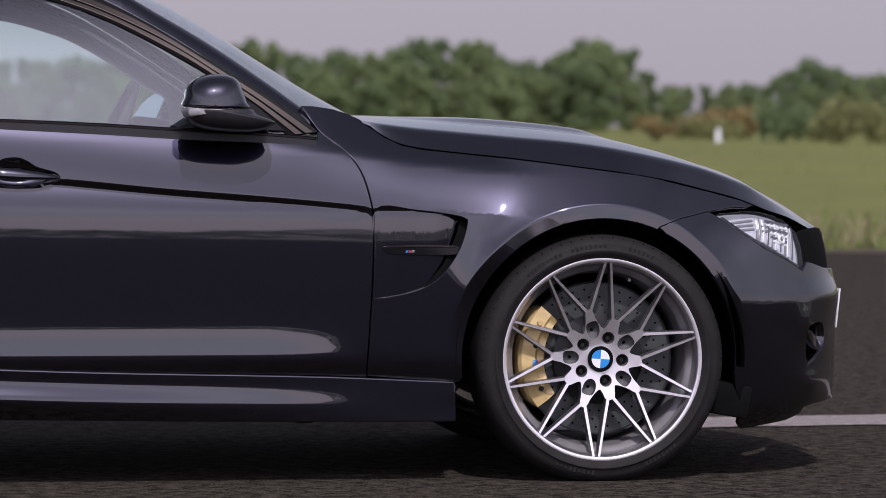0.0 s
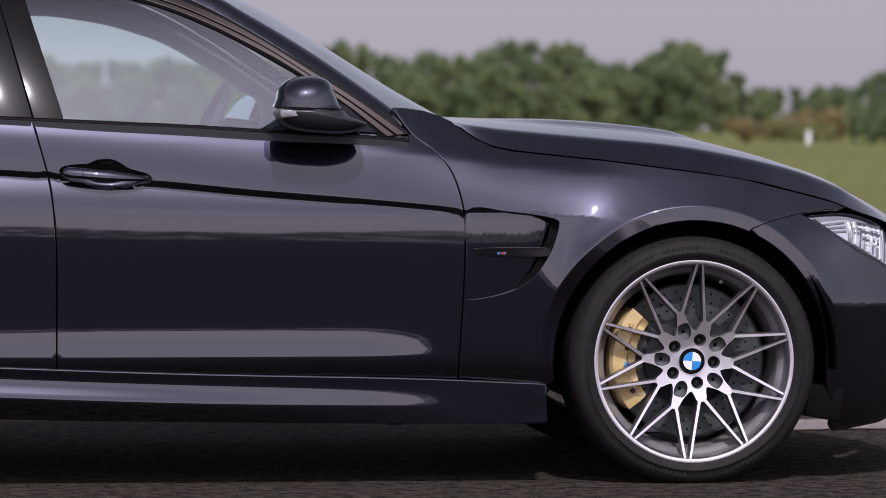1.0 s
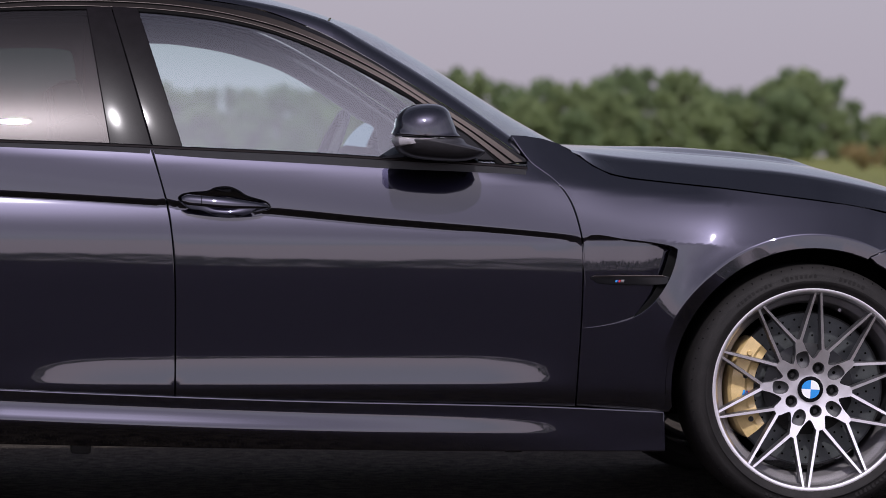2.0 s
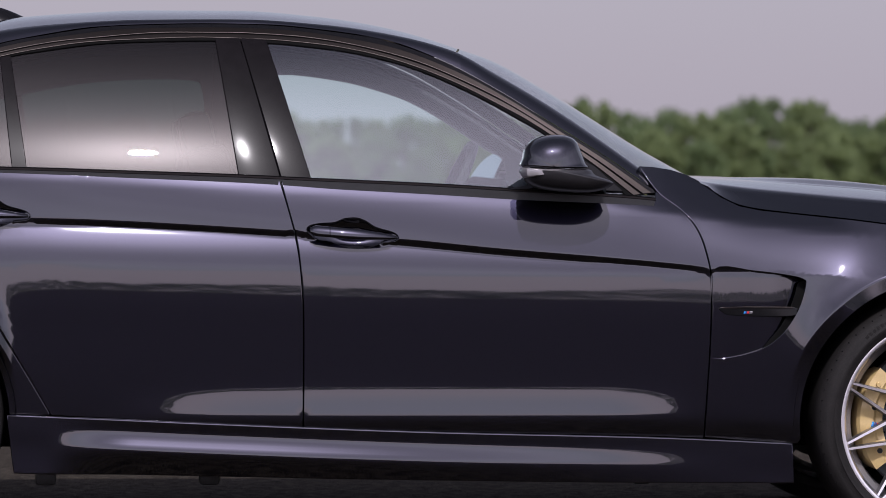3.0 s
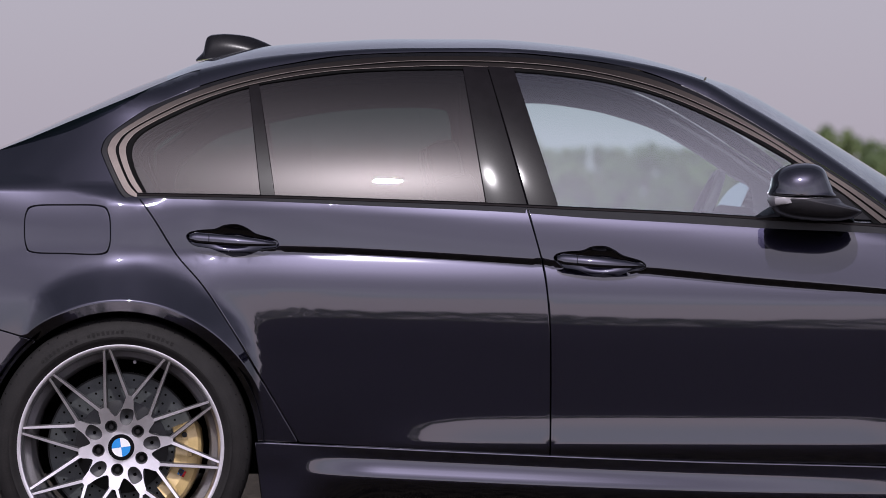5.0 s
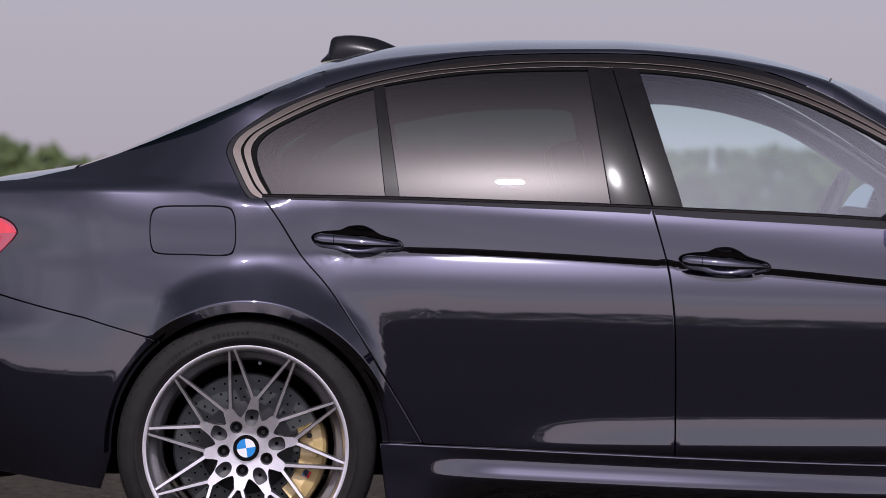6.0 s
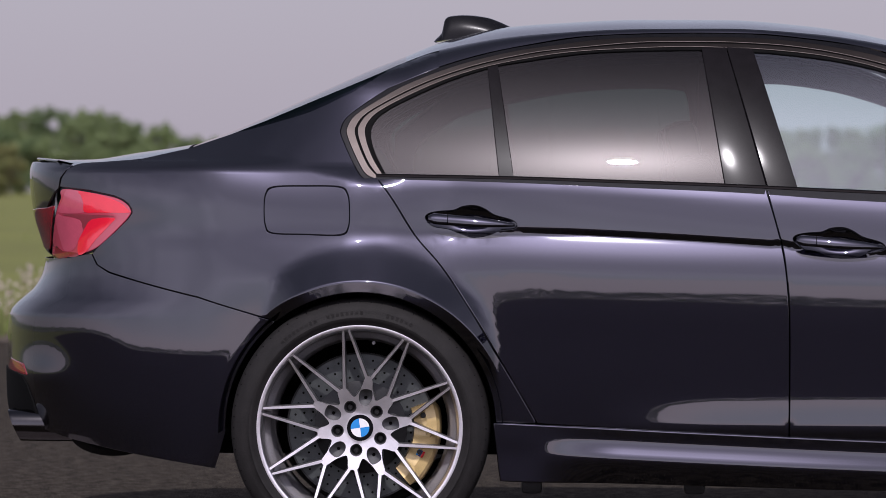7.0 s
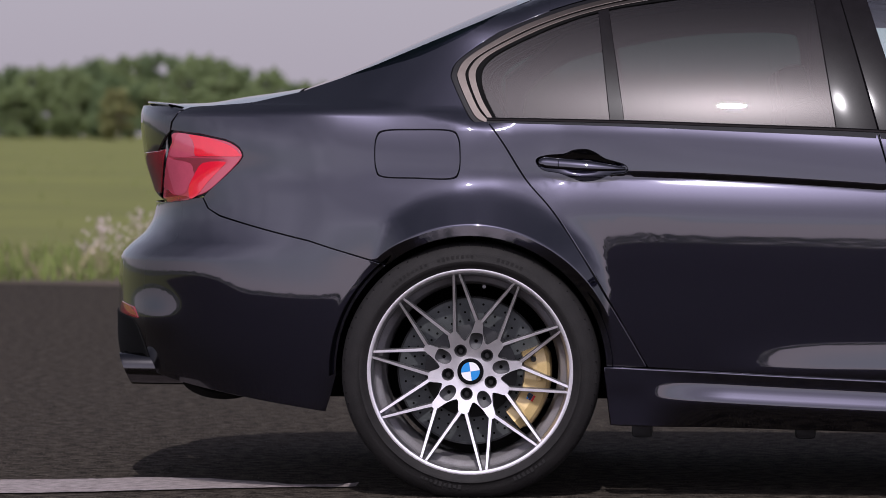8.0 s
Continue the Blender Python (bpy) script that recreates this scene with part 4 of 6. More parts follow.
quarter = panel("rear_quarter_panel", us([(-0.827, 0.960), (-0.822, 0.982), (-0.804, 1.008), (-0.766, 1.021), (-0.60, 1.033), (-0.47, 1.062), (-0.36, 1.10), (-0.155, 1.184), (0.0, 1.250), (0.11, 1.300), (0.193, 1.330), (0.193, 1.284)]
                + [(x - 0.002, z + 0.002) for x, z in rounded(outer_pts[:7], 8, closed=False)[::-1]] + shifted(rear_seam, -G) + [(0.40, 0.344)] + WHEEL_R[::-1] + [(-0.43, 0.671), (-0.58, 0.707), (-0.678, 0.734), (-0.712, 0.752), (-0.728, 0.78),
                (-0.709, 0.799), (-0.662, 0.838), (-0.627, 0.871), (-0.614, 0.889), (-0.615, 0.900), (-0.625, 0.915), (-0.642, 0.927), (-0.668, 0.937), (-0.739, 0.951)]), quarter_side, PAINT, car, holes=[FUEL], rows=rows_all)
panel("fuel_door", [((x + 0.147) * 0.952 - 0.147, (z - 0.899) * 0.920 + 0.899) for x, z in FUEL], body, PAINT, quarter[0], rows=rows_all, both=False)
INTAKE = us(rounded([(3.428, 0.395), (3.454, 0.409), (3.486, 0.406), (3.494, 0.364), (3.480, 0.330), (3.429, 0.302), (3.419, 0.346)], 4))
front_bumper = panel("front_bumper", us([(2.968, 0.676), (3.022, 0.697), (3.114, 0.716), (3.143, 0.703), (3.221, 0.652), (3.283, 0.614), (3.345, 0.586), (3.412, 0.550), (3.43, 0.575), (3.5, 0.555), (9, 0.54), (9, 0.19),
                     (3.52, 0.19), (3.455, 0.187), (3.417, 0.180), (3.405, 0.163), (3.36, 0.147), (3.214, 0.131), (3.205, 0.145), (3.190, 0.25)] + arc(FX, 0.325, 0.377, 96, 27, 24)), body, PAINT, car, holes=[INTAKE], rows=ring_rows, hole_edge=0.0004)
rear_bumper = panel("rear_bumper", us(arc(0.0, 0.33, 0.357, -92, -39.5, 20) + [(-0.43, 0.666), (-0.58, 0.702), (-0.68, 0.729), (-0.717, 0.75), (-0.732, 0.778), (-0.746, 0.777), (-0.799, 0.767), (-0.855, 0.763), (-9, 0.763), (-9, 0.47), (-0.965, 0.455), (-0.935, 0.43), (-0.905, 0.37),
                    (-0.882, 0.312), (-0.81, 0.291), (-0.56, 0.246), (-0.385, 0.220), (-0.372, 0.26)]), body, PAINT, car, rows=ring_rows, lip=0.002, edge=0.0008)


# side skirt: its own section, bulging below a sharp top edge
skirt_section = slope_curve(0.30, (0.10, 0.9), (0.17, 0.55), (0.20, 0.45), (0.225, 0.30), (0.240, 0.10), (0.249, -0.30), (0.260, -0.43), (0.268, -0.40), (0.280, -0.28), (0.290, -0.05), (0.298, 0.10), (0.32, 0.12), (0.35, 0.1))


def skirt(x, z):
    x, z = np.asarray(x, float), np.asarray(z, float)
    zz = z - sill_z(x) + 0.318
    ends = smooth01((x - 0.43) / 0.26) * smooth01((2.45 - x) / 1.5)
    y = 0.893 + skirt_section(zz) * (-0.05 + 1.05 * ends) + 0.012 * (1 - ends)
    return np.stack([x, -y, z + 0 * x], -1)


skirt_rows = [[(x, float(sill_z(x)) + d) for x in np.arange(0.35, 2.42, 0.02)] for d in (-0.004, -0.010, -0.016, -0.022, -0.03, -0.04, -0.05, -0.06, -0.068, -0.075, -0.085, -0.1, -0.12)]
panel("side_skirt", sill_run(0.352, 2.414, -0.001, 40) + [(2.418, 0.165), (1.8, 0.168), (1.2, 0.176), (0.37, 0.195)], skirt, PAINT, car, rows=skirt_rows, edge=0.0035)

# glazing, pillars and trim on the cabin side
panel("quarter_glass", rounded(inner_pts[0:7], 4, closed=False) + [(0.330, 1.282), (0.364, 0.989)], cabin, PRIVACY, car, lip=0.003, lift=-0.006, step=0.03)
panel("rear_side_window", [(0.394, 0.987), (0.349, 1.287)] + rounded(inner_pts[6:11], 4, closed=False)[3:] + [(0.957, 0.969)] + belt_run(0.94, 0.41, 0.0, 10), cabin, PRIVACY, car, lip=0.003, lift=-0.006, step=0.03)
front_glass = [(1.144, 0.962), (1.031, 1.331)] + rounded(inner_pts[11:], 4, closed=False)[1:] + belt_run(1.97, 1.16, 0.0, 20)
panel("front_side_window", front_glass, cabin, CLEAR_GLASS, car, lip=0.003, lift=-0.006, step=0.03)
panel("window_divider", [(0.327, 1.283), (0.361, 0.99), (0.397, 0.988), (0.352, 1.288)], cabin, PILLAR, car, lip=0.01, lift=0.001)


def bowed(xa, za, xb, zb):
    """The cabin side, gently domed across a strip that runs from one point to another."""
    def f(x, z):
        p = cabin(x, z)
        mid = xa + (xb - xa) * (np.asarray(z, float) - za) / (zb - za)
        p[..., 1] += 0.4 * (np.asarray(x, float) - mid) ** 2
        return p
    return f


panel("rear_pillar_cover", [(0.900, 1.337), (0.957, 0.970), (1.064, 0.962), (0.962, 1.338)], bowed(1.012, 0.966, 0.932, 1.338), PILLAR, car, lip=0.012, lift=0.003)
panel("front_pillar_cover", [(0.968, 1.338), (1.070, 0.962), (1.146, 0.959), (1.033, 1.335)], bowed(1.103, 0.961, 0.995, 1.336), PILLAR, car, lip=0.012, lift=0.003)


def ring_between(outer, inner, f0, f1):
    """A closed strip between two outlines, at fractions of the way from outer to inner."""
    o, i = np.array(rounded(outer, 10, closed=False)), np.array(rounded(inner, 10, closed=False))
    a, b = o + (i - o) * f0, o + (i - o) * f1
    return [tuple(p) for p in a] + [tuple(p) for p in b[::-1]]


o2 = outer_pts
panel("window_frame", ring_between(o2, inner_pts, 0.03, 0.20), cabin, BLACK, car, lip=0.012, lift=0.001)
panel("window_trim", ring_between(o2, inner_pts, 0.22, 0.48), cabin, TRIM, car, lip=0.006, lift=0.003)
panel("window_seal", ring_between(o2, inner_pts, 0.48, 0.60), cabin, DARK, car, lip=0.006, lift=-0.001)
panel("window_trim", ring_between(o2, inner_pts, 0.60, 0.83), cabin, TRIM, car, lip=0.006, lift=0.002)
panel("window_seal", ring_between(o2, inner_pts, 0.83, 1.03), cabin, DARK, car, lip=0.010, lift=-0.001)


def sweep(name, x0, x1, n, profile, material, label=""):
    """A strip along both sides of the car with an upright profile of (y, z) points."""
    for side in (-1, 1):
        bm = bmesh.new()
        rings = []
        for x in np.linspace(x0, x1, n):
            rings.append([bm.verts.new((x, side * y, z)) for y, z in profile(float(x))])
        m = len(rings[0])
        for p, q in zip(rings[:-1], rings[1:]):
            for k in range(m - 1):
                bm.faces.new((p[k], p[k + 1], q[k + 1], q[k]))
        part(name, bm, material, car, label)


def belt_profile(top, low, proud):
    def f(x):
        zb, dr = float(belt_z(x)), float(belt_drop(x))
        y = float(half_width(np.array(x), np.array(zb - dr))) - 0.010 + proud
        yi = -float(cabin(x, zb)[1]) - 0.012
        zl = zb - dr - 0.012 if low is None else zb + low
        return [(yi, zb + top + 0.001), (y - 0.003, zb + top), (y, zb + top - 0.0025), (y + 0.0005, zl + 0.0015), (y - 0.002, zl)]
    return f


sweep("belt_seal", 0.035, 2.06, 90, belt_profile(0.000, None, 0.0), SATIN)
sweep("belt_trim", 0.035, 2.06, 90, belt_profile(0.0045, -0.004, 0.0015), TRIM, "thin dark metal strip along the window line")

# roof, screens, bonnet, boot


def edge_run(x0, x1, n):
    return [(x, float(edge_y(x)), float(edge_z(x))) for x in np.linspace(x0, x1, n)]


top_sheet("roof", edge_run(0.105, 1.545, 24), [(0.09, 1.326), (0.184, 1.365), (0.379, 1.411), (0.505, 1.421), (0.737, 1.432), (0.972, 1.432), (1.207, 1.415), (1.364, 1.391), (1.521, 1.350), (1.585, 1.328)], PAINT, car, power=2.6)
top_sheet("windscreen", edge_run(1.55, 2.06, 16), [(1.59, 1.327), (1.677, 1.300), (1.832, 1.218), (1.986, 1.124), (2.107, 1.050), (2.25, 0.972)], SCREEN, car, power=2.6)
top_sheet("rear_window", edge_run(0.11, -0.46, 16), [(0.095, 1.328), (0.0, 1.292), (-0.081, 1.256), (-0.237, 1.184), (-0.394, 1.112), (-0.48, 1.078)], PRIVACY, car, power=2.6)


def rail_strip(name, x0, x1, n, material):
    """The rounded body strip between the top sheets and the window frame, both sides."""
    oz = pc(*[p for p in outer_pts[4:]])
    for side in (-1, 1):
        V, F = [], []
        for i, x in enumerate(np.linspace(x0, x1, n)):
            z0 = float(oz(x)) + 0.002
            y0 = -float(cabin(x, z0)[1]) + 0.002
            y1, z1 = float(edge_y(x)), float(edge_z(x))
            cy, cz = max(y0, y1) - 0.004, z1 - 0.002
            for t in np.linspace(0, 1, 9):
                b = 2 * t * (1 - t)
                y = (1 - t) ** 2 * y0 + b * (y1 + (y0 - y1) * 0.55) + t * t * (y1 - 0.006)
                z = (1 - t) ** 2 * z0 + b * (z1 - (z1 - z0) * 0.12) + t * t * (z1 + 0.001)
                V.append((x, side * y, z))
        for i in range(n - 1):
            for j in range(8):
                a = i * 9 + j
                q = (a, a + 1, a + 10, a + 9)
                F.append(q if side > 0 else q[::-1])
        link_mesh(name, V, F, material, car)


rail_strip("roof_rail", 0.194, 1.56, 60, PAINT)
rail_strip("windscreen_pillar", 1.556, 2.045, 24, PAINT)
hood_gap_z = pc((2.10, 0.965), (2.195, 0.953), (2.241, 0.921), (2.288, 0.898), (2.342, 0.887), (2.428, 0.877), (2.584, 0.861), (2.74, 0.841), (2.834, 0.829), (2.974, 0.808), (3.129, 0.773), (3.222, 0.750), (3.314, 0.718), (3.40, 0.695), (3.47, 0.672), (3.53, 0.655), (3.56, 0.640))
hood_gap_y = pc((2.10, 0.725), (2.2, 0.752), (2.3, 0.792), (2.43, 0.793), (2.6, 0.807), (2.75, 0.838), (2.85, 0.850), (3.0, 0.838), (3.1, 0.802), (3.22, 0.752), (3.35, 0.66), (3.45, 0.50), (3.53, 0.32), (3.56, 0.26))
hood_mid_z = pc((2.10, 0.975), (2.215, 0.978), (2.343, 0.974), (2.505, 0.966), (2.667, 0.955), (2.83, 0.938), (2.927, 0.922), (2.992, 0.906), (3.074, 0.884), (3.155, 0.858), (3.235, 0.836), (3.316, 0.803), (3.396, 0.764), (3.476, 0.722), (3.55, 0.676), (3.59, 0.650), (3.63, 0.618))


hood_edge_z = pc((2.18, 0.963), (2.315, 0.943), (2.44, 0.931), (2.597, 0.917), (2.755, 0.903), (2.85, 0.890), (3.0, 0.862), (3.13, 0.832), (3.3, 0.772), (3.5, 0.69))


def bonnet():
    V, F, n, m = [], [], 70, 120
    for i in range(n + 1):
        s = i / n
        for j in range(m + 1):
            v = -1 + 2 * j / m
            xe, xc = 2.19 + (3.555 - 2.19) * s, 2.22 + (3.625 - 2.22) * s
            x = xe + (xc - xe) * (1 - v * v)
            ye, ze, zm = float(hood_gap_y(xe)), float(hood_gap_z(xe)), float(hood_mid_z(x))
            a = abs(v)
            zk = float(hood_edge_z(x))
            zk = ze + (zk - ze) * min(1.0, max(0.0, (3.52 - x) / 0.25))
            z = float(pc((0.0, zm), (0.42, zk + 0.80 * (zm - zk)), (0.875, zk + 0.04 * (zm - zk)), (0.90, zk - 0.05 * (zk - ze)), (0.95, ze + 0.48 * (zk - ze)), (1.0, ze))(a))
            y = v * ye
            k = float(smooth01((x - 2.25) / 0.35) * smooth01((2.95 - x) / 0.10))
            z += 0.012 * k * float(smooth01((0.40 - abs(y)) / 0.10)) * float(smooth01((abs(y) - 0.10) / 0.14))
            V.append((x, y, z))
    for i in range(n):
        for j in range(m):
            a = i * (m + 1) + j
            F.append((a, a + m + 1, a + m + 2, a + 1))
    ob = link_mesh("bonnet", V, F, PAINT, car)
    bm = bmesh.new()
    bm.from_mesh(ob.data)
    bmesh.ops.recalc_face_normals(bm, faces=bm.faces)
    if sum(f.normal.z for f in bm.faces) < 0:
        bmesh.ops.reverse_faces(bm, faces=bm.faces)
    bm.to_mesh(ob.data)
    bm.free()
    return ob


bonnet()
boot_edge = [(x, -float(body(*U(x, z))[1]), z) for x, z in ((-0.47, 1.062), (-0.53, 1.046), (-0.60, 1.034), (-0.68, 1.027), (-0.766, 1.022), (-0.80, 1.013))]
boot = top_sheet("boot_lid", boot_edge + [(-0.835, -float(body(*U(-0.835, 1.02))[1]), 1.020)],
                 [(-0.48, 1.080), (-0.55, 1.069), (-0.645, 1.056), (-0.78, 1.036), (-0.88, 1.034), (-0.945, 1.033)], PAINT, car, power=3.0)
panel("boot_panel", us([(-0.833, 0.955), (-0.829, 0.982), (-0.812, 1.006), (-0.795, 1.017), (-0.83, 1.023), (-9, 1.028), (-9, 0.768), (-0.91, 0.768), (-0.888, 0.85), (-0.868, 0.91), (-0.845, 0.945)]), body, PAINT, boot, lip=0.005)
V, F = [], []
for j in range(25):
    v = -1 + j / 12
    y = 0.53 * v
    x = -0.825 - 0.110 * (1 - v * v)
    for dx, dz in ((0.055, -0.004), (0.02, 0.001), (-0.012, 0.008), (-0.015, 0.004), (-0.004, -0.004), (0.05, -0.014)):
        V.append((x + dx, y, 1.033 + dz - 0.010 * v * v))
for j in range(24):
    for k in range(6):
        a, b = j * 6 + k, j * 6 + (k + 1) % 6
        F.append((a, b, b + 6, a + 6))
link_mesh("boot_spoiler", V, F, PAINT, boot, "thin lip spoiler in body colour")

# dark core, floor and wheel wells
for nm, size, at in (("floor_pan", (1.78, 1.60, 0.46), (1.40, 0, 0.43)), ("undertray", (3.9, 1.10, 0.16), (1.35, 0, 0.32)), ("engine_bay", (0.95, 1.10, 0.42), (2.80, 0, 0.58)), ("boot_floor", (0.95, 1.0, 0.45), (-0.15, 0, 0.65)),
                     ("tail_core", (0.34, 1.10, 0.34), (-0.60, 0, 0.44)), ("nose_core", (0.20, 1.20, 0.36), (3.30, 0, 0.36))):
    bm = bmesh.new()
    box(bm, size, at, 0.02)
    part(nm, bm, DARK, car)
for cx, r, y0, a0, a1 in ((FX, 0.392, 0.55, -92, 94), (0.0, 0.372, 0.55, -92, 92)):
    for side in (-1, 1):
        V, F = [], []
        for i, (px, pz) in enumerate(arc(cx, 0.327, r, a0, a1, 40)):
            V += [(px, side * y0, pz), (px, side * 0.905, pz)]
        for i in range(39):
            F.append((2 * i, 2 * i + 2, 2 * i + 3, 2 * i + 1))
        link_mesh("wheel_liner", V, F, DARK, car, smooth=False)


# ---- wheels ----
def plate(outline, holes, yf, depth, step=0.008):
    """A pierced plate in the wheel plane: verts, faces, material index (0 face, 1 sides)."""
    loops = [resample(outline, step)] + [resample(h, step * 0.6) for h in holes]
    verts, edges = [], []
    for lo in loops:
        k = len(verts)
        verts += lo
        edges += [(k + i, k + (i + 1) % len(lo)) for i in range(len(lo))]
    vo, _, fo, ov, _, _ = mathutils.geometry.delaunay_2d_cdt([Vector(v) for v in verts], edges, [], 0, 1e-7)
    uv = np.array([(v.x, v.y) for v in vo])
    tri = np.array([f for f in fo if len(f) == 3])
    cen = uv[tri].mean(1)
    ok = inside(cen, loops[0])
    for h in loops[1:]:
        ok &= ~inside(cen, h)
    tri = tri[ok]
    n = len(uv)
    V = [(x, yf(math.hypot(x, z)), z) for x, z in uv]
    V += [(x, yf(math.hypot(x, z)) + depth, z) for x, z in uv]
    F, M = [], []
    for t in tri:
        a, b, c = (Vector(V[i]) for i in t)
        t = t if (b - a).cross(c - a).y < 0 else t[::-1]
        F.append(tuple(t))
        M.append(0)
    cnt = {}
    for t in F:
        for i in range(3):
            cnt[(t[i], t[(i + 1) % 3])] = 1
    for a, b in list(cnt):
        if (b, a) not in cnt:
            F.append((b, a, a + n, b + n))
            M.append(1)
    return V, F, M


def polar(r, deg):
    return (r * math.sin(radians(deg)), r * math.cos(radians(deg)))


def spoke(V, F, M, p0, p1, w0, w1, y0, y1, depth):
    """One thin leg with a flat machined face, chamfers and drafted sides."""
    a, b = np.array(p0), np.array(p1)
    t = (b - a) / np.linalg.norm(b - a)
    s = np.array([-t[1], t[0]])
    k = len(V)
    for p, w, y in ((a, w0, y0), ((a + b) / 2, (w0 + w1) / 2, (y0 + y1) / 2 + 0.002), (b, w1, y1)):
        for off, dy in ((-0.5, 0.0), (0.5, 0.0), (0.62, 0.003), (0.85, depth), (-0.85, depth), (-0.62, 0.003)):
            q = p + s * w * off
            V.append((q[0], y + dy, q[1]))
    for seg in range(2):
        for i in range(6):
            c, d = k + seg * 6 + i, k + seg * 6 + (i + 1) % 6
            F.append((c, d, d + 6, c + 6))
            M.append(0 if i == 0 else 1)
    F.append(tuple(k + i for i in range(6)))
    F.append(tuple(k + 12 + i for i in reversed(range(6))))
    M += [1, 1]


def face_y(r):
    return 0.040 - 0.038 * min(1.0, r / 0.262) ** 1.3


def make_wheel(tip, outer, tyre_r, hub_z, disc_r, cal_at, cal_span, cal_r0, label):
    root = empty("wheel")
    # tyre, flattened where it stands
    w = 0.27
    half = [(0.2625, 0.012), (0.266, 0.002), (0.272, -0.003), (0.280, -0.006), (0.283, -0.010), (0.290, -0.011), (0.293, -0.007), (0.305, -0.006), (0.314, -0.002), (tyre_r - 0.012, 0.006), (tyre_r - 0.006, 0.014), (tyre_r - 0.002, 0.026), (tyre_r, 0.045)]
    prof = half + [(tyre_r + 0.001, w / 2)] + [(r, w - y) for r, y in half[::-1]]
    bm = lathe(bmesh.new(), prof, 144)
    for v in bm.verts:
        if v.co.z < -hub_z + 0.001:
            v.co.y -= 0.10 * (-hub_z + 0.001 - v.co.z) if v.co.y < w / 2 else 0
            v.co.z = -hub_z + 0.001
    tyre = part("tyre", bm, RUBBER, root, "low-profile black rubber tyre", angle=60)
    # shoulder blocks and raised sidewall marks
    bm = bmesh.new()
    for i in range(72):
        a = i * math.tau / 72
        rot = Matrix.Rotation(a, 3, "Y")
        box(bm, (0.0026, 0.012, 0.009), rot @ Vector((0, 0.0135, tyre_r - 0.0115)), 0, rot)
    blk = part("tread_grooves", bm, DARK, tyre, smooth=False)
    blk["kind"] = "stuff"
    bm = bmesh.new()
    lrnd = random.Random(3)
    for a0, n in ((-42, 9), (-16, 8), (14, 6), (140, 8), (185, 9)):
        for i in range(n):
            rot = Matrix.Rotation(radians(a0 + i * 2.4), 3, "Y")
            box(bm, (0.0075, 0.0012, 0.006 + 0.006 * lrnd.random()), rot @ Vector((0, -0.0066, 0.302)), 0, rot)
    mk = part("sidewall_marks", bm, RUBBER, tyre, smooth=False)
    mk["kind"] = "stuff"
    # rim: flange, barrel, spokes
    rim = empty("rim", parent=root)
    bm = lathe(bmesh.new(), [(0.2575, 0.004), (0.2605, -0.0005), (0.2655, -0.002), (0.2698, -0.0015), (0.2722, 0.003), (0.2715, 0.014), (0.262, 0.018), (0.254, 0.014)], 120, True)
    part("rim_flange", bm, ALLOY, rim, "bright machined rim edge")
    bm = lathe(bmesh.new(), [(0.256, 0.010), (0.2525, 0.022), (0.2515, 0.040), (0.2465, 0.046), (0.2375, 0.052), (0.2345, 0.058), (0.234, 0.080), (0.228, 0.095), (0.226, 0.20), (0.240, 0.255)], 96)
    part("rim_barrel", bm, BARREL, rim, "grey inner barrel")
    V, F, M = [], [], []
    out_r, in_r = 0.131, 0.108
    for i in range(10):
        a = tip + 36 * i
        left_outer = abs(((a - 18 - outer) + 36) % 72 - 36) < 1
        for sgn in (-1, 1):
            is_outer = left_outer if sgn < 0 else not left_outer
            na = a + sgn * 18
            r = out_r if is_outer else in_r
            p0, p1 = polar(0.2615, a + sgn * 1.5), polar(r, na - sgn * (2.2 if is_outer else 3.5))
            spoke(V, F, M, p0, p1, 0.0058, 0.0080, 0.002, face_y(r), 0.030)
    link_mesh("spokes", V, F, [ALLOY, GREY], rim, "thin twin spokes with machined faces and grey flanks", index=M, smooth=False)
    ol = []
    for k in range(5):
        o, n = outer + 72 * k, outer + 36 + 72 * k
        ol += [polar(0.082, o - 19), polar(0.104, o - 8.5), polar(0.126, o - 5.0), polar(0.136, o - 2.6), polar(0.136, o + 2.6), polar(0.126, o + 5.0), polar(0.104, o + 8.5), polar(0.082, o + 19), polar(0.090, n - 11), polar(0.106, n - 7.5), polar(0.112, n - 4), polar(0.112, n + 4), polar(0.106, n + 7.5), polar(0.090, n + 11)]
    holes = []
    for k in range(5):
        o, n = outer + 72 * k, outer + 36 + 72 * k
        holes.append([(polar(0.060, n)[0] + 0.0165 * math.cos(t), polar(0.060, n)[1] + 0.0165 * math.sin(t)) for t in np.linspace(0, math.tau, 20, endpoint=False)])
        holes.append(rounded([polar(0.064, o - 10), polar(0.080, o - 12.5), polar(0.100, o - 7.5), polar(0.102, o + 7.5), polar(0.080, o + 12.5), polar(0.064, o + 10), polar(0.058, o)], 4))
    V, F, M = plate(rounded(ol, 3), holes, face_y, 0.034)
    link_mesh("hub_plate", V, F, [ALLOY, GREY], rim, "machined hub centre with bolt holes", index=M, smooth=False)
    bm = lathe(bmesh.new(), [(0.122, 0.066), (0.100, 0.060), (0.060, 0.058), (0.0, 0.058)], 40)
    part("hub_back", bm, BOLT, rim)
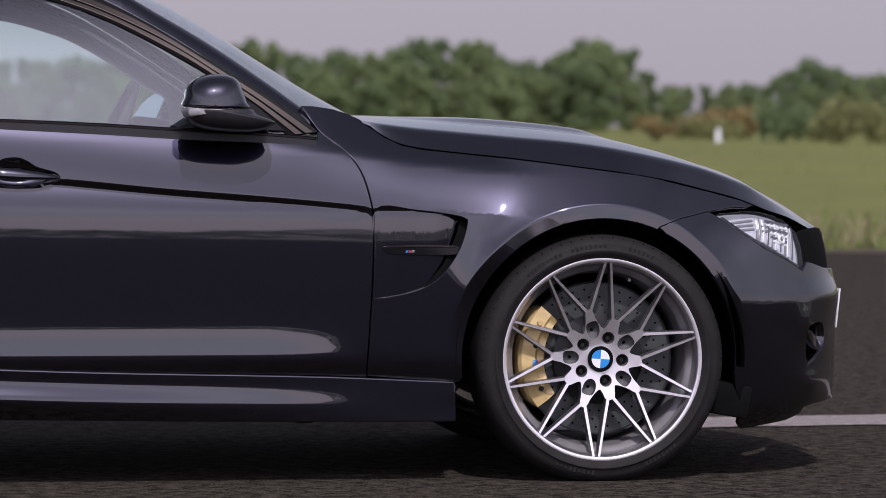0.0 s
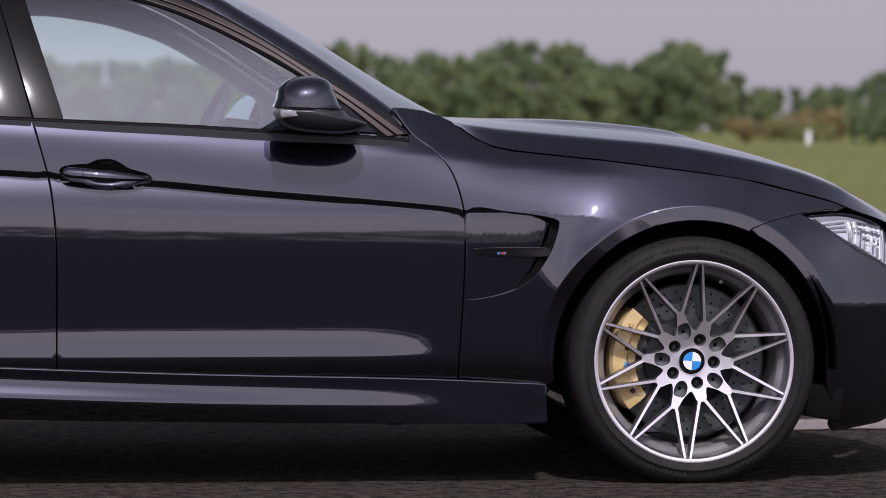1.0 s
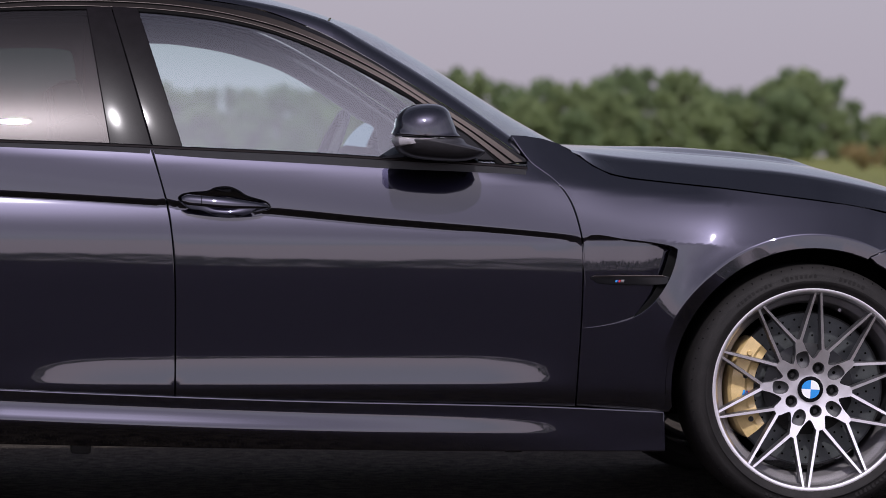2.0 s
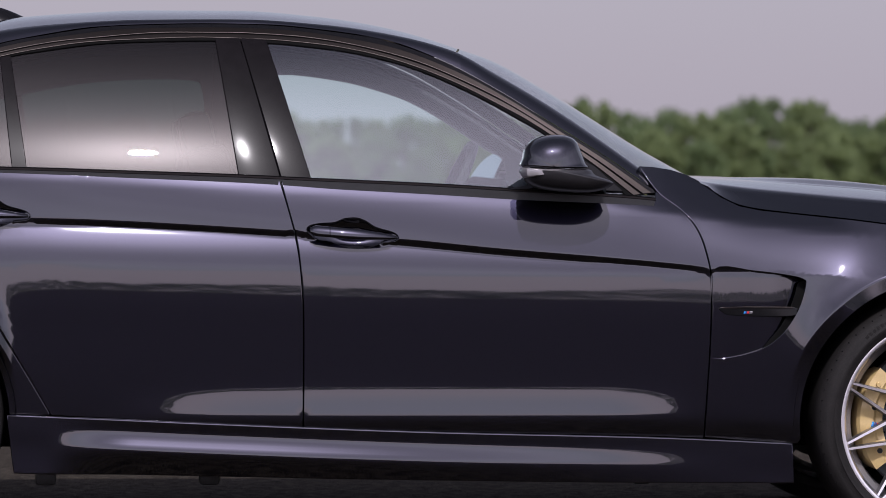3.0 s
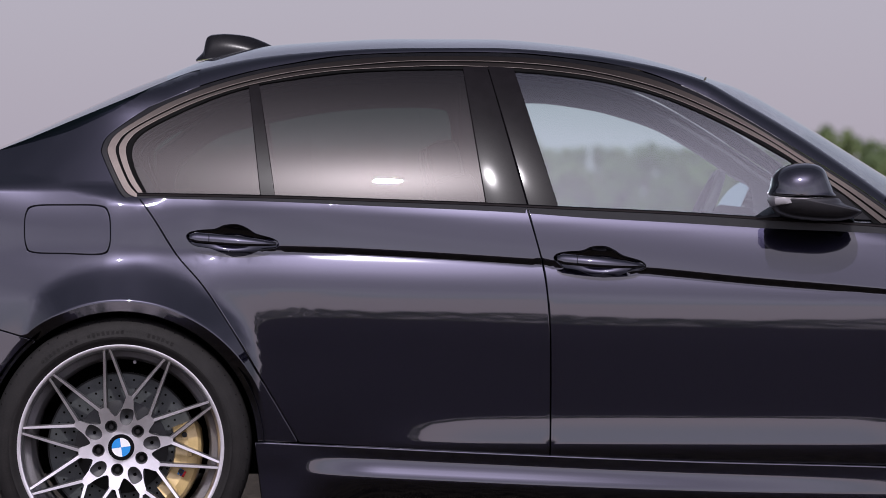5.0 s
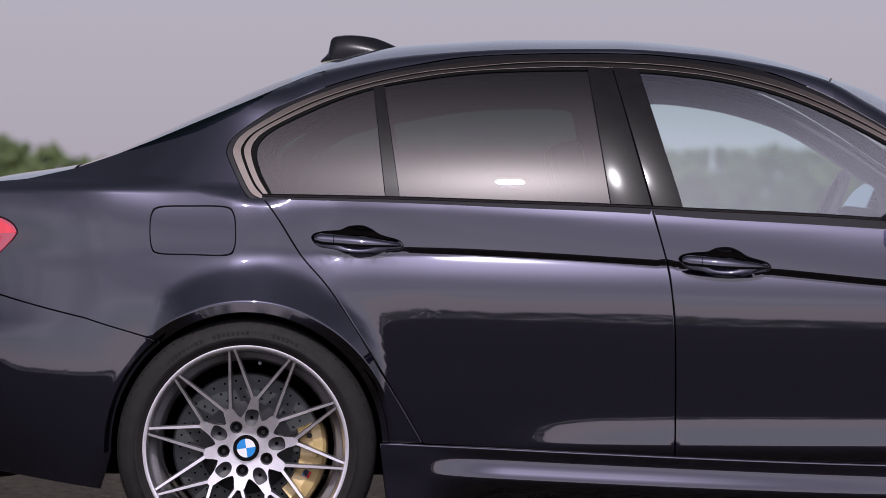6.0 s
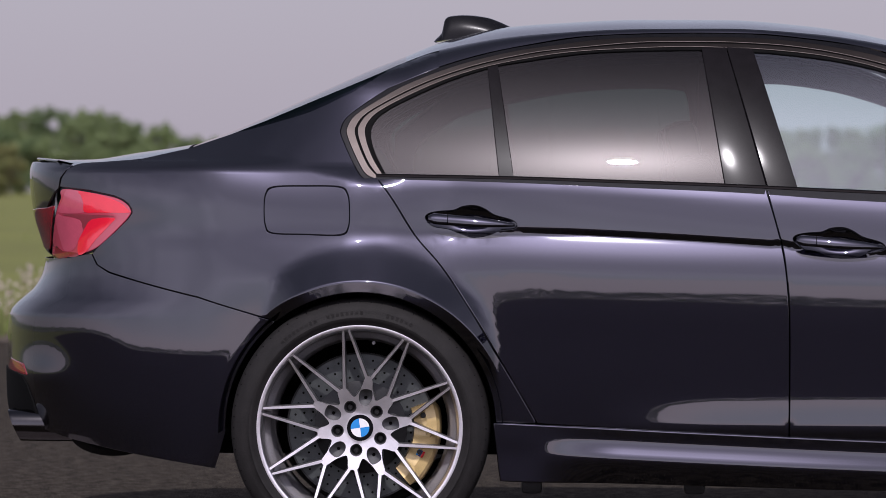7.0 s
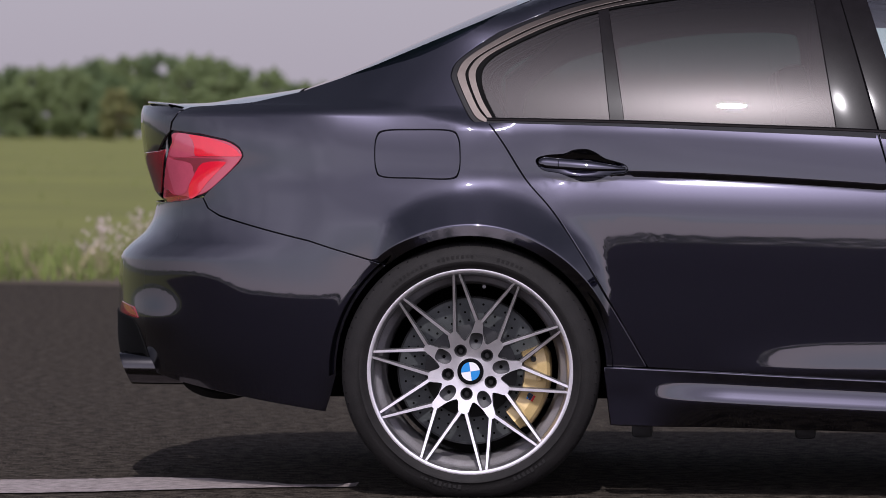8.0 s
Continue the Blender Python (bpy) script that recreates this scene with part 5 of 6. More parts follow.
    for k in range(5):
        bm = lathe(bmesh.new(), [(0.0, 0.045), (0.0055, 0.045), (0.006, 0.052), (0.0105, 0.054), (0.0115, 0.058), (0.0115, 0.07)], 12)
        ob = part("wheel_bolt", bm, BOLT, rim)
        x, z = polar(0.060, outer + 36 + 72 * k)
        ob.location = (x, 0, z)
        bm = lathe(bmesh.new(), [(0.0122, 0.062), (0.0126, 0.052), (0.0150, 0.0455), (0.0163, 0.0445), (0.0163, 0.050)], 20)
        ob = part("bolt_seat", bm, GREY, rim, "grey conical bolt seat")
        ob.location = (x, 0, z)
        x, z = polar(0.080, outer + 72 * k)
        bm = lathe(bmesh.new(), [(0.0, 0.0575), (0.0042, 0.0570), (0.0050, 0.0545), (0.0260, 0.0500), (0.0270, 0.0565)], 20)
        ob = part("pocket_floor", bm, HAT, rim, "dull grey pocket floor")
        ob.location = (x, 0, z)
        bm = lathe(bmesh.new(), [(0.0, 0.0540), (0.0046, 0.0540)], 12)
        ob = part("pocket_hole", bm, DARK, rim)
        ob.location = (x, 0, z)
    bm = lathe(bmesh.new(), [(0.0345, 0.034), (0.0345, 0.026), (0.033, 0.0245), (0.027, 0.0245), (0.0265, 0.0255), (0.0, 0.0255)], 48)
    cap = part("centre_cap", bm, BLACK, rim, "black centre cap with a blue and white roundel")
    cap.location = (0, 0.004, 0)
    for q, m in ((0, WHITE), (1, BLUE), (2, WHITE), (3, BLUE)):
        bm = bmesh.new()
        ring = [bm.verts.new((0.0245 * math.sin(radians(a)), 0.0243, 0.0245 * math.cos(radians(a)))) for a in np.linspace(90 * q + tip, 90 * q + 90 + tip, 14)]
        bm.faces.new([bm.verts.new((0, 0.0243, 0))] + ring)
        part("cap_quarter", bm, m, cap)
    bm = lathe(bmesh.new(), [(0.0, 0.0), (0.0045, 0.0), (0.005, 0.012), (0.0035, 0.014), (0.0035, 0.035)], 10)
    vs = part("valve_stem", bm, GREY, rim)
    x, z = polar(0.225, tip + 17)
    vs.location = (x, 0.035, z)
    # brake disc
    bm = lathe(bmesh.new(), [(0.098, 0.098), (0.100, 0.094), (disc_r - 0.002, 0.094), (disc_r, 0.096), (disc_r, 0.128), (0.100, 0.128)], 96)
    disc = part("brake_disc", bm, CERAMIC, root, "grey drilled carbon-ceramic brake disc")
    bm = lathe(bmesh.new(), [(disc_r + 0.0015, 0.094), (disc_r + 0.0015, 0.090), (disc_r - 0.003, 0.0905)], 96)
    part("disc_edge", bm, BOLT, disc)
    bm = bmesh.new()
    for i in range(36):
        for j, r in enumerate((disc_r - 0.018, disc_r - 0.04, disc_r - 0.062)):
            x, z = polar(r, i * 10 + j * 3.3)
            bmesh.ops.create_circle(bm, cap_ends=True, segments=8, radius=0.0032, matrix=Matrix.Translation((x, 0.0933, z)) @ Matrix.Rotation(math.pi / 2, 4, "X"))
    dh = part("drilled_holes", bm, DARK, disc, smooth=False)
    dh["kind"] = "stuff"
    bm = lathe(bmesh.new(), [(0.0, 0.072), (0.07, 0.073), (0.082, 0.078), (0.086, 0.092), (0.112, 0.0925), (0.113, 0.095)], 64)
    part("disc_hat", bm, HAT, disc, "plain grey disc hat")
    # caliper
    V, F = [], []
    n = 26
    for i in range(n + 1):
        s = i / n
        a = cal_at + (s - 0.5) * cal_span
        e = min(1, 6 * min(s, 1 - s) + 0.35)
        wv = 0.006 * math.sin(s * math.pi * 5) ** 2
        sec = [(cal_r0, 0.085), (cal_r0 + 0.004, 0.064 - 0.010 * e), (cal_r0 + 0.022, 0.050 + wv), (0.175, 0.046 + 0.4 * wv), (disc_r + 0.006, 0.052), (disc_r + 0.014 * e, 0.062), (disc_r + 0.018 * e, 0.085), (disc_r + 0.018 * e, 0.150), (cal_r0, 0.150)]
        for r, y in sec:
            x, z = polar(r, a)
            V.append((x, y, z))
    m = 9
    for i in range(n):
        for j in range(m):
            a, b = i * m + j, i * m + (j + 1) % m
            F.append((a, b, b + m, a + m))
    F += [tuple(range(m)), tuple(range(n * m, n * m + m))[::-1]]
    bm = bmesh.new()
    vs = [bm.verts.new(v) for v in V]
    for f in F:
        bm.faces.new([vs[i] for i in f])
    cal = part("brake_caliper", bm, GOLD, root, "gold-painted multi-piston brake caliper", angle=28)
    for i, s in enumerate((-0.36, -0.12, 0.12, 0.36)):
        x, z = polar(cal_r0 + 0.03 + 0.012 * (i % 2), cal_at + s * cal_span)
        bm = lathe(bmesh.new(), [(0.0, 0.042), (0.006, 0.042), (0.0075, 0.046), (0.0075, 0.06)], 12)
        ob = part("caliper_bolt", bm, GOLD if i % 2 else BOLT, cal)
        ob.location = (x, 0, z)
    for i, m_ in enumerate((BLUE, NAVY, REDPAINT)):
        bm = bmesh.new()
        rot = Matrix.Rotation(radians(cal_at + (90 if cal_at < 0 else -90) + 15), 3, "Y")
        x, z = polar(0.172, cal_at - (6 if cal_at < 0 else -9))
        box(bm, (0.0055, 0.002, 0.017), Vector((x, 0.0435, z)) + rot @ Vector(((i - 1) * 0.0068, 0, 0)), 0, rot)
        part("caliper_stripe", bm, m_, cal)
    root["label"] = label
    root.parent = car
    return root


wf = make_wheel(3.5, -14.5, 0.3335, 0.325, 0.204, -88, 80, 0.146, "machined thin-spoke alloy wheel with gold caliper")
wf.matrix_basis = Matrix.Translation((FX, -0.925, 0.325))
wr = make_wheel(-8.2, 9.8, 0.3395, 0.330, 0.194, 104, 70, 0.138, "machined thin-spoke alloy wheel with gold caliper")
wr.matrix_basis = Matrix.Translation((0.0, -0.925, 0.330))
copy_thing(wf, Matrix.Translation((FX, 0.925, 0.325)) @ Matrix.Rotation(math.pi, 4, "Z")).parent = car
copy_thing(wr, Matrix.Translation((0.0, 0.925, 0.330)) @ Matrix.Rotation(math.pi, 4, "Z")).parent = car


# ---- door handles, vent, fuel flap details ----
def inward(surf, depth):
    def f(u, z):
        p, n = frame_of(surf, np.stack([np.asarray(u, float).ravel(), np.asarray(z, float).ravel()], 1))
        d = depth(np.asarray(u, float).ravel(), np.asarray(z, float).ravel()) if callable(depth) else depth
        return p - n * np.reshape(d, (-1, 1))
    return f


def door_handle(cup, doors):
    x0, z0, tilt = cup
    bowl = lambda u, z: 0.030 * smooth01(1.35 - np.hypot((u - x0) / 0.125, (z - z0 + tilt * (u - x0)) / 0.046)) + 0.002

    def seat(u, z):
        """The door skin carried straight across the grip, without its crease."""
        u, z = np.asarray(u, float), np.asarray(z, float)
        mid = z0 - tilt * (u - x0)
        t = np.clip((z - mid + 0.05) / 0.10, 0, 1)
        y = half_width(u, mid - 0.05) * (1 - t) + half_width(u, mid + 0.05) * t
        return np.stack([u, -y, z], -1)

    bowls = panel("handle_recess", cup_outline(*cup), inward(seat, bowl), PAINT, doors[0], lip=0.003, step=0.007, both=False)
    panel("handle_recess", cup_outline(*cup), inward(seat, bowl), PAINT, doors[1], lip=0.003, step=0.007, both=True)[0].parent = doors[0]
    bpy.data.objects.remove(bowls[0])
    for side, door in ((1, doors[0]), (-1, doors[1])):
        V, F, n, m = [], [], 30, 12
        for i in range(n + 1):
            s = i / n
            x = x0 - 0.113 + 0.228 * s
            zc = z0 + 0.004 - tilt * (x - x0) - 0.010 * s
            hh = 0.0145 * min(1, 0.55 + 7 * s) * (1 - 0.72 * max(0, (s - 0.42) / 0.58) ** 1.8)
            base = -float(half_width(np.array(x), np.array(zc)))
            yc = base - 0.010 - 0.016 * math.sin(math.pi * min(1, 0.12 + s * 0.84)) + 0.02 * max(0, s - 0.9) * 6
            dd = 0.009
            for k in range(m):
                a = k * math.tau / m
                cy, cz = math.cos(a), math.sin(a)
                dz = hh * (abs(cz) ** 0.8) * (1 if cz >= 0 else -1)
                V.append((x, side * (yc + dd * cy + 0.35 * dz), zc + dz))
        for i in range(n):
            for k in range(m):
                a, b = i * m + k, i * m + (k + 1) % m
                F.append((a, b, b + m, a + m) if side < 0 else (b, a, a + m, b + m))
        F += [tuple(range(m)), tuple(range(n * m, n * m + m))[::-1]]
        h = link_mesh("door_handle", V, F, PAINT, door, "body-coloured pull handle")
        bm = bmesh.new()
        xs = x0 - 0.062
        box(bm, (0.0014, 0.004, 0.026), (xs, side * (-float(half_width(np.array(xs), np.array(z0))) - 0.0335), z0 + 0.005), 0)
        part("handle_seam", bm, DARK, h)


door_handle(FRONT_CUP, front_doors)
door_handle(REAR_CUP, rear_doors)
vent_deep = lambda u, z: 0.001 + 0.010 * smooth01((u - 2.22) / 0.12) + 0.022 * smooth01((u - 2.36) / 0.09)


def vent_floor(u, z):
    """The hollow behind the door seam: the door's section carried forward and sunk."""
    u, z = np.asarray(u, float), np.asarray(z, float)
    y = half_width(np.full_like(u, 2.13), z) + 0.012 * (u - 2.13) - vent_deep(u, z) - 0.001
    return np.stack([u, -y, z], -1)


vent_back = panel("vent_recess", us(VENT), vent_floor, PAINT, fender[0], lip=0.002, step=0.015, edge=0.0002)
vent_back[1].parent = fender[1]
mesh_out = [(2.436, 0.6927), (2.453, 0.6942), (2.446, 0.6537), (2.425, 0.6027), (2.398, 0.5607), (2.360, 0.5263), (2.339, 0.5159), (2.354, 0.5369), (2.387, 0.5758), (2.410, 0.6207), (2.427, 0.6627)]
vm = panel("vent_grille", us(rounded(mesh_out, 4)), inward(body, lambda u, z: vent_deep(u, z) - 0.006), DARK, fender[0], lip=0.004, step=0.012)
vm[1].parent = fender[1]
gill_deep = lambda u, z: -0.0025 + 0.0065 * smooth01((u - 2.20) / 0.09)
gill = rounded([(2.225, 0.6241), (2.290, 0.6255), (2.415, 0.6252), (2.425, 0.6177), (2.415, 0.6057), (2.321, 0.6044), (2.248, 0.6076), (2.231, 0.6151)], 4)
gl = panel("vent_gill", us(gill), inward(body, gill_deep), BLACK, fender[0], lip=0.03, step=0.01)
gl[1].parent = fender[1]
panel("gill_edge", us([(2.227, 0.6253), (2.290, 0.6270), (2.416, 0.6267), (2.416, 0.6240), (2.290, 0.6243), (2.228, 0.6229)]), inward(body, lambda u, z: gill_deep(u, z) - 0.001), TRIM, gl[0], lip=0.004, step=0.01, both=False)
for i, (m_, xa) in enumerate(((BLUE, 2.287), (NAVY, 2.291), (REDPAINT, 2.295), (GREY, 2.301))):
    wd = 0.0028 if i < 3 else 0.007
    panel("gill_badge", us([(xa, 0.6105), (xa + wd, 0.6105), (xa + wd + 0.002, 0.6150), (xa + 0.002, 0.6150)]), inward(body, lambda u, z: 0.0025 + 0 * u), m_, gl[0], lip=0.001, step=0.005, both=False)

# ---- mirrors ----
def shell(name, outline, sections, material, parent, label="", flip=1):
    """A closed hull: one side-view outline scaled along y towards a pivot."""
    ol = rounded(outline, 5)
    V, F, m = [], [], len(ol)
    for y, s, (px, pz) in sections:
        V += [(px + (x - px) * s, y * flip, pz + (z - pz) * s) for x, z in ol]
    for i in range(len(sections) - 1):
        for k in range(m):
            a, b = i * m + k, i * m + (k + 1) % m
            F.append((a, b, b + m, a + m))
    bm = bmesh.new()
    vs = [bm.verts.new(v) for v in V]
    for f in F:
        bm.faces.new([vs[i] for i in f])
    bm.faces.new(vs[:m])
    bm.faces.new(vs[-m:])
    return part(name, bm, material, parent, label, angle=50)


for flip in (1, -1):
    mir = empty("door_mirror", parent=car)
    cap_mat, dx = (PAINT, 0.0) if flip > 0 else (HOUSING, 0.11)
    secs = lambda pz, qx=1.79: [(-1.034, 0.04, (1.765, pz)), (-1.033, 0.22, (1.765, pz)), (-1.029, 0.42, (1.765, pz)), (-1.021, 0.62, (1.765, pz)), (-1.008, 0.79, (1.765, pz)), (-0.990, 0.91, (1.765, pz)), (-0.965, 0.98, (1.765, pz)), (-0.93, 1.0, (1.765, pz)), (-0.89, 0.88, (qx, pz)), (-0.855, 0.62, (qx, pz)), (-0.842, 0.40, (qx, pz))]
    shell("mirror_cap", [(1.692, 0.993), (1.693, 1.020), (1.699, 1.046), (1.722, 1.068), (1.762, 1.079), (1.806, 1.078), (1.832, 1.064), (1.846, 1.035), (1.858, 1.005), (1.862, 0.993), (1.78, 0.991)], secs(0.996), cap_mat, mir, "body-coloured upper shell" if flip > 0 else "dark upper shell", flip).location.x = dx
    shell("mirror_housing", [(1.692, 0.990), (1.78, 0.989), (1.864, 0.990), (1.885, 0.974), (1.928, 0.958), (1.930, 0.948), (1.90, 0.934), (1.85, 0.928), (1.76, 0.934), (1.712, 0.948), (1.694, 0.968)], secs(0.985, 1.86), HOUSING, mir, "gloss black lower housing", flip).location.x = dx
    shell("mirror_indicator", [(1.691, 0.991), (1.72, 0.9915), (1.78, 0.991), (1.81, 0.987), (1.79, 0.976), (1.72, 0.970), (1.693, 0.968)], [(-1.030, 0.60, (1.765, 0.983)), (-1.022, 0.90, (1.765, 0.983)), (-1.0, 1.0, (1.765, 0.983)), (-0.96, 1.03, (1.765, 0.983))], BARREL, mir, "clear turn indicator strip", flip).location.x = dx
    # the glass: a rounded pane turned a little towards the cabin
    bm = bmesh.new()
    pane = rounded([(0.0, 0.950), (0.04, 0.945), (0.13, 0.944), (0.150, 0.952), (0.150, 1.040), (0.140, 1.048), (0.09, 1.046), (0.045, 1.030), (0.012, 1.000)], 4)
    if flip > 0:
        pane = [(a * 0.7, 1.02 + (z - 1.0) * 0.6) for a, z in pane]
    x0, lean = (1.741, 0.38) if flip < 0 else (1.706, 0.02)
    front = [bm.verts.new((x0 + a * lean + (z - 1.0) * 0.45, -(0.995 - a) * flip, z)) for a, z in pane]
    back = [bm.verts.new((v.co.x + 0.004, v.co.y - 0.0015 * flip, v.co.z)) for v in front]
    bm.faces.new(front)
    bm.faces.new(back[::-1])
    for k in range(len(pane)):
        bm.faces.new((front[k], back[k], back[(k + 1) % len(pane)], front[(k + 1) % len(pane)]))
    part("mirror_glass", bm, CHROME, mir)
    bm = bmesh.new()
    for dx in (0,):
        vs = [bm.verts.new(p) for p in ((1.655, -0.815 * flip, 0.935), (1.93, -0.805 * flip, 0.925), (1.92, -0.86 * flip, 0.95), (1.77, -0.87 * flip, 0.962), (1.66, -0.83 * flip, 0.935), (1.90, -0.80 * flip, 0.955), (1.72, -0.80 * flip, 0.975), (1.80, -0.89 * flip, 0.944), (1.90, -0.90 * flip, 0.938))]
    bmesh.ops.convex_hull(bm, input=bm.verts)
    part("mirror_foot", bm, BLACK, mir)
panel("mirror_triangle", [(1.86, 1.022), (1.905, 0.995), (1.975, 0.932), (1.84, 0.940)], cabin, BLACK, car, lift=0.002, lip=0.006)

# ---- lamps ----
HEAD = rounded([(3.143, 0.705), (3.17, 0.712), (3.205, 0.7145), (3.267, 0.7140), (3.329, 0.700), (3.367, 0.680), (3.395, 0.652), (3.408, 0.614), (3.412, 0.575), (3.405, 0.557), (3.385, 0.568), (3.345, 0.590), (3.283, 0.618), (3.221, 0.657)], 4)
head_back = inward(body, 0.016)
for side in (0, 1):
    hl = empty("headlight", parent=car)
    hl["label"] = "clear headlight with bright inner reflectors"
    mk = lambda nm, ol, sf, m_, lp=0.004, st=0.014, **kw: [o for o in panel(nm, us(ol), sf, m_, hl, lip=lp, step=st, **kw)]
    for nm, ol, sf, m_, lp in (("lamp_lens", HEAD, body, LENS, 0.004), ("lamp_bowl", HEAD, head_back, BOWL, 0.002)):
        a, b = panel(nm, us(ol), sf, m_, hl, lip=lp, step=0.014)
        bpy.data.objects.remove((a, b)[1 - side])
    reflectors = [("lamp_reflector", [(3.185, 0.697), (3.262, 0.703), (3.264, 0.644), (3.225, 0.664)], 0.010, SILVER), ("lamp_reflector", [(3.268, 0.702), (3.325, 0.690), (3.328, 0.612), (3.275, 0.640)], 0.008, SILVER),
                  ("lamp_reflector", [(3.332, 0.688), (3.352, 0.676), (3.354, 0.597), (3.334, 0.607)], 0.006, SILVER), ("lamp_reflector", [(3.374, 0.652), (3.392, 0.632), (3.398, 0.572), (3.376, 0.584)], 0.008, SILVER),
                  ("lamp_rib", [(3.19, 0.690), (3.255, 0.696), (3.255, 0.6935), (3.19, 0.6875)], 0.007, BARREL), ("lamp_rib", [(3.20, 0.680), (3.258, 0.684), (3.258, 0.6815), (3.20, 0.6775)], 0.007, BARREL),
                  ("lamp_rib", [(3.215, 0.670), (3.26, 0.672), (3.26, 0.6695), (3.218, 0.6675)], 0.007, BARREL), ("lamp_shade", [(3.284, 0.680), (3.308, 0.678), (3.308, 0.674), (3.284, 0.676)], 0.005, BARREL), ("lamp_shade", [(3.284, 0.668), (3.312, 0.665), (3.312, 0.660), (3.284, 0.663)], 0.005, BARREL),
                  ("lamp_shade", [(3.356, 0.670), (3.371, 0.655), (3.373, 0.588), (3.358, 0.596)], 0.010, BARREL),
                  ("lamp_bezel", [(3.15, 0.701), (3.221, 0.655), (3.30, 0.612), (3.40, 0.562), (3.40, 0.567), (3.30, 0.617), (3.225, 0.660), (3.16, 0.703)], 0.003, SATIN)]
    # fine fins and facets across the reflectors
    for r in range(9):
        xa = 3.272 + 0.0135 * r
        za, zb = 0.699 - 0.0035 * r, 0.642 - 0.0072 * r
        reflectors.append(("lamp_fin", [(xa, za), (xa + 0.003, za), (xa + 0.003, zb), (xa, zb)], 0.0045, (BARREL, SILVER, GREY)[r % 3]))
    for r in range(6):
        za = 0.694 - 0.011 * r
        reflectors.append(("lamp_facet", [(3.296 + 0.004 * r, za), (3.372 - 0.002 * r, za - 0.014), (3.372 - 0.002 * r, za - 0.0175), (3.296 + 0.004 * r, za - 0.0035)], 0.004, (GREY, WHITE)[r % 2]))
    for nm, ol, dp, m_ in reflectors:
        a, b = panel(nm, us(ol), inward(body, dp), m_, hl, lip=0.025, step=0.012)
        bpy.data.objects.remove((a, b)[1 - side])
    for cx, cz, r in ((3.345, 0.640, 0.010),):
        u, z = U(cx, cz)
        p, nrm = frame_of(inward(body, 0.005), np.array([[u, z]]))
        s = 1 if side == 0 else -1
        c, nv = Vector(p[0] * np.array([1, s, 1])), Vector(nrm[0] * np.array([1, s, 1]))
        q = nv.to_track_quat("Z", "Y")
        bm = bmesh.new()
        tube(bm, [c + q @ Vector((r * math.cos(t), r * math.sin(t), 0)) for t in np.linspace(0, math.tau, 28, endpoint=False)], 0.0045, 6, True)
        part("light_ring", bm, WHITE, hl)
        bm = bmesh.new()
        bmesh.ops.create_uvsphere(bm, u_segments=20, v_segments=12, radius=r * 0.72, matrix=Matrix.Translation(c - nv * 0.014))
        part("projector_lens", bm, GREY, hl)

TAIL = rounded([(-0.823, 0.957), (-0.739, 0.948), (-0.670, 0.935), (-0.643, 0.925), (-0.626, 0.913), (-0.617, 0.899), (-0.617, 0.889), (-0.630, 0.871), (-0.664, 0.837), (-0.709, 0.798), (-0.746, 0.780), (-0.799, 0.770), (-0.858, 0.767), (-0.862, 0.788), (-0.852, 0.856), (-0.838, 0.909), (-0.828, 0.932)], 4)
for side in (0, 1):
    tl = empty("tail_light", parent=car)
    tl["label"] = "bright red wrap-round tail light"
    small = [((x + 0.74) * 0.952 - 0.74, (z - 0.862) * 0.935 + 0.862) for x, z in TAIL]
    bits = [("lamp_gap", TAIL, 0.004, BLACK, 0.004), ("lamp_lens", small, 0.0, RED_LENS, 0.005),
            ("upper_reflector", rounded([(-0.769, 0.947), (-0.710, 0.937), (-0.652, 0.918), (-0.626, 0.897), (-0.628, 0.890), (-0.710, 0.890), (-0.752, 0.891), (-0.755, 0.915), (-0.762, 0.934)], 3), -0.0008, RED_BRIGHT, 0.001),
            ("frosted_band", rounded([(-0.807, 0.949), (-0.771, 0.947), (-0.764, 0.934), (-0.757, 0.915), (-0.754, 0.890), (-0.824, 0.888), (-0.831, 0.900), (-0.820, 0.920)], 3), -0.0006, RED_LIGHT, 0.001),
            ("lower_reflector", rounded([(-0.731, 0.871), (-0.667, 0.875), (-0.675, 0.861), (-0.720, 0.816), (-0.745, 0.787), (-0.769, 0.776), (-0.772, 0.809), (-0.755, 0.840)], 3), -0.0008, RED_BRIGHT, 0.001),
            ("frosted_foot", rounded([(-0.837, 0.884), (-0.820, 0.879), (-0.768, 0.869), (-0.758, 0.840), (-0.771, 0.815), (-0.785, 0.791), (-0.814, 0.786), (-0.828, 0.815), (-0.839, 0.855)], 3), -0.0006, RED_LIGHT, 0.001),
            ("smoked_band", rounded([(-0.820, 0.884), (-0.710, 0.884), (-0.666, 0.880), (-0.731, 0.873), (-0.756, 0.845), (-0.766, 0.871)], 3), -0.0007, RED_SMOKE, 0.001),
            ("dark_foot", rounded([(-0.844, 0.799), (-0.820, 0.785), (-0.780, 0.782), (-0.771, 0.773), (-0.805, 0.769), (-0.843, 0.766)], 3), -0.0009, RED_DEEP, 0.001)]
    for nm, ol, dp, m_, lp in bits:
        a, b = panel(nm, us(ol), inward(body, dp), m_, tl, lip=lp, step=0.007, edge=0.0015 if nm == "lamp_lens" else 0.0002)
        bpy.data.objects.remove((a, b)[1 - side])
boot_lamp = [(-0.866, 0.790), (-0.857, 0.856), (-0.845, 0.906), (-0.870, 0.900), (-9, 0.890), (-9, 0.80)]
panel("boot_lamp", us(boot_lamp), inward(body, -0.002), RED_DEEP, car, lip=0.004, step=0.02)
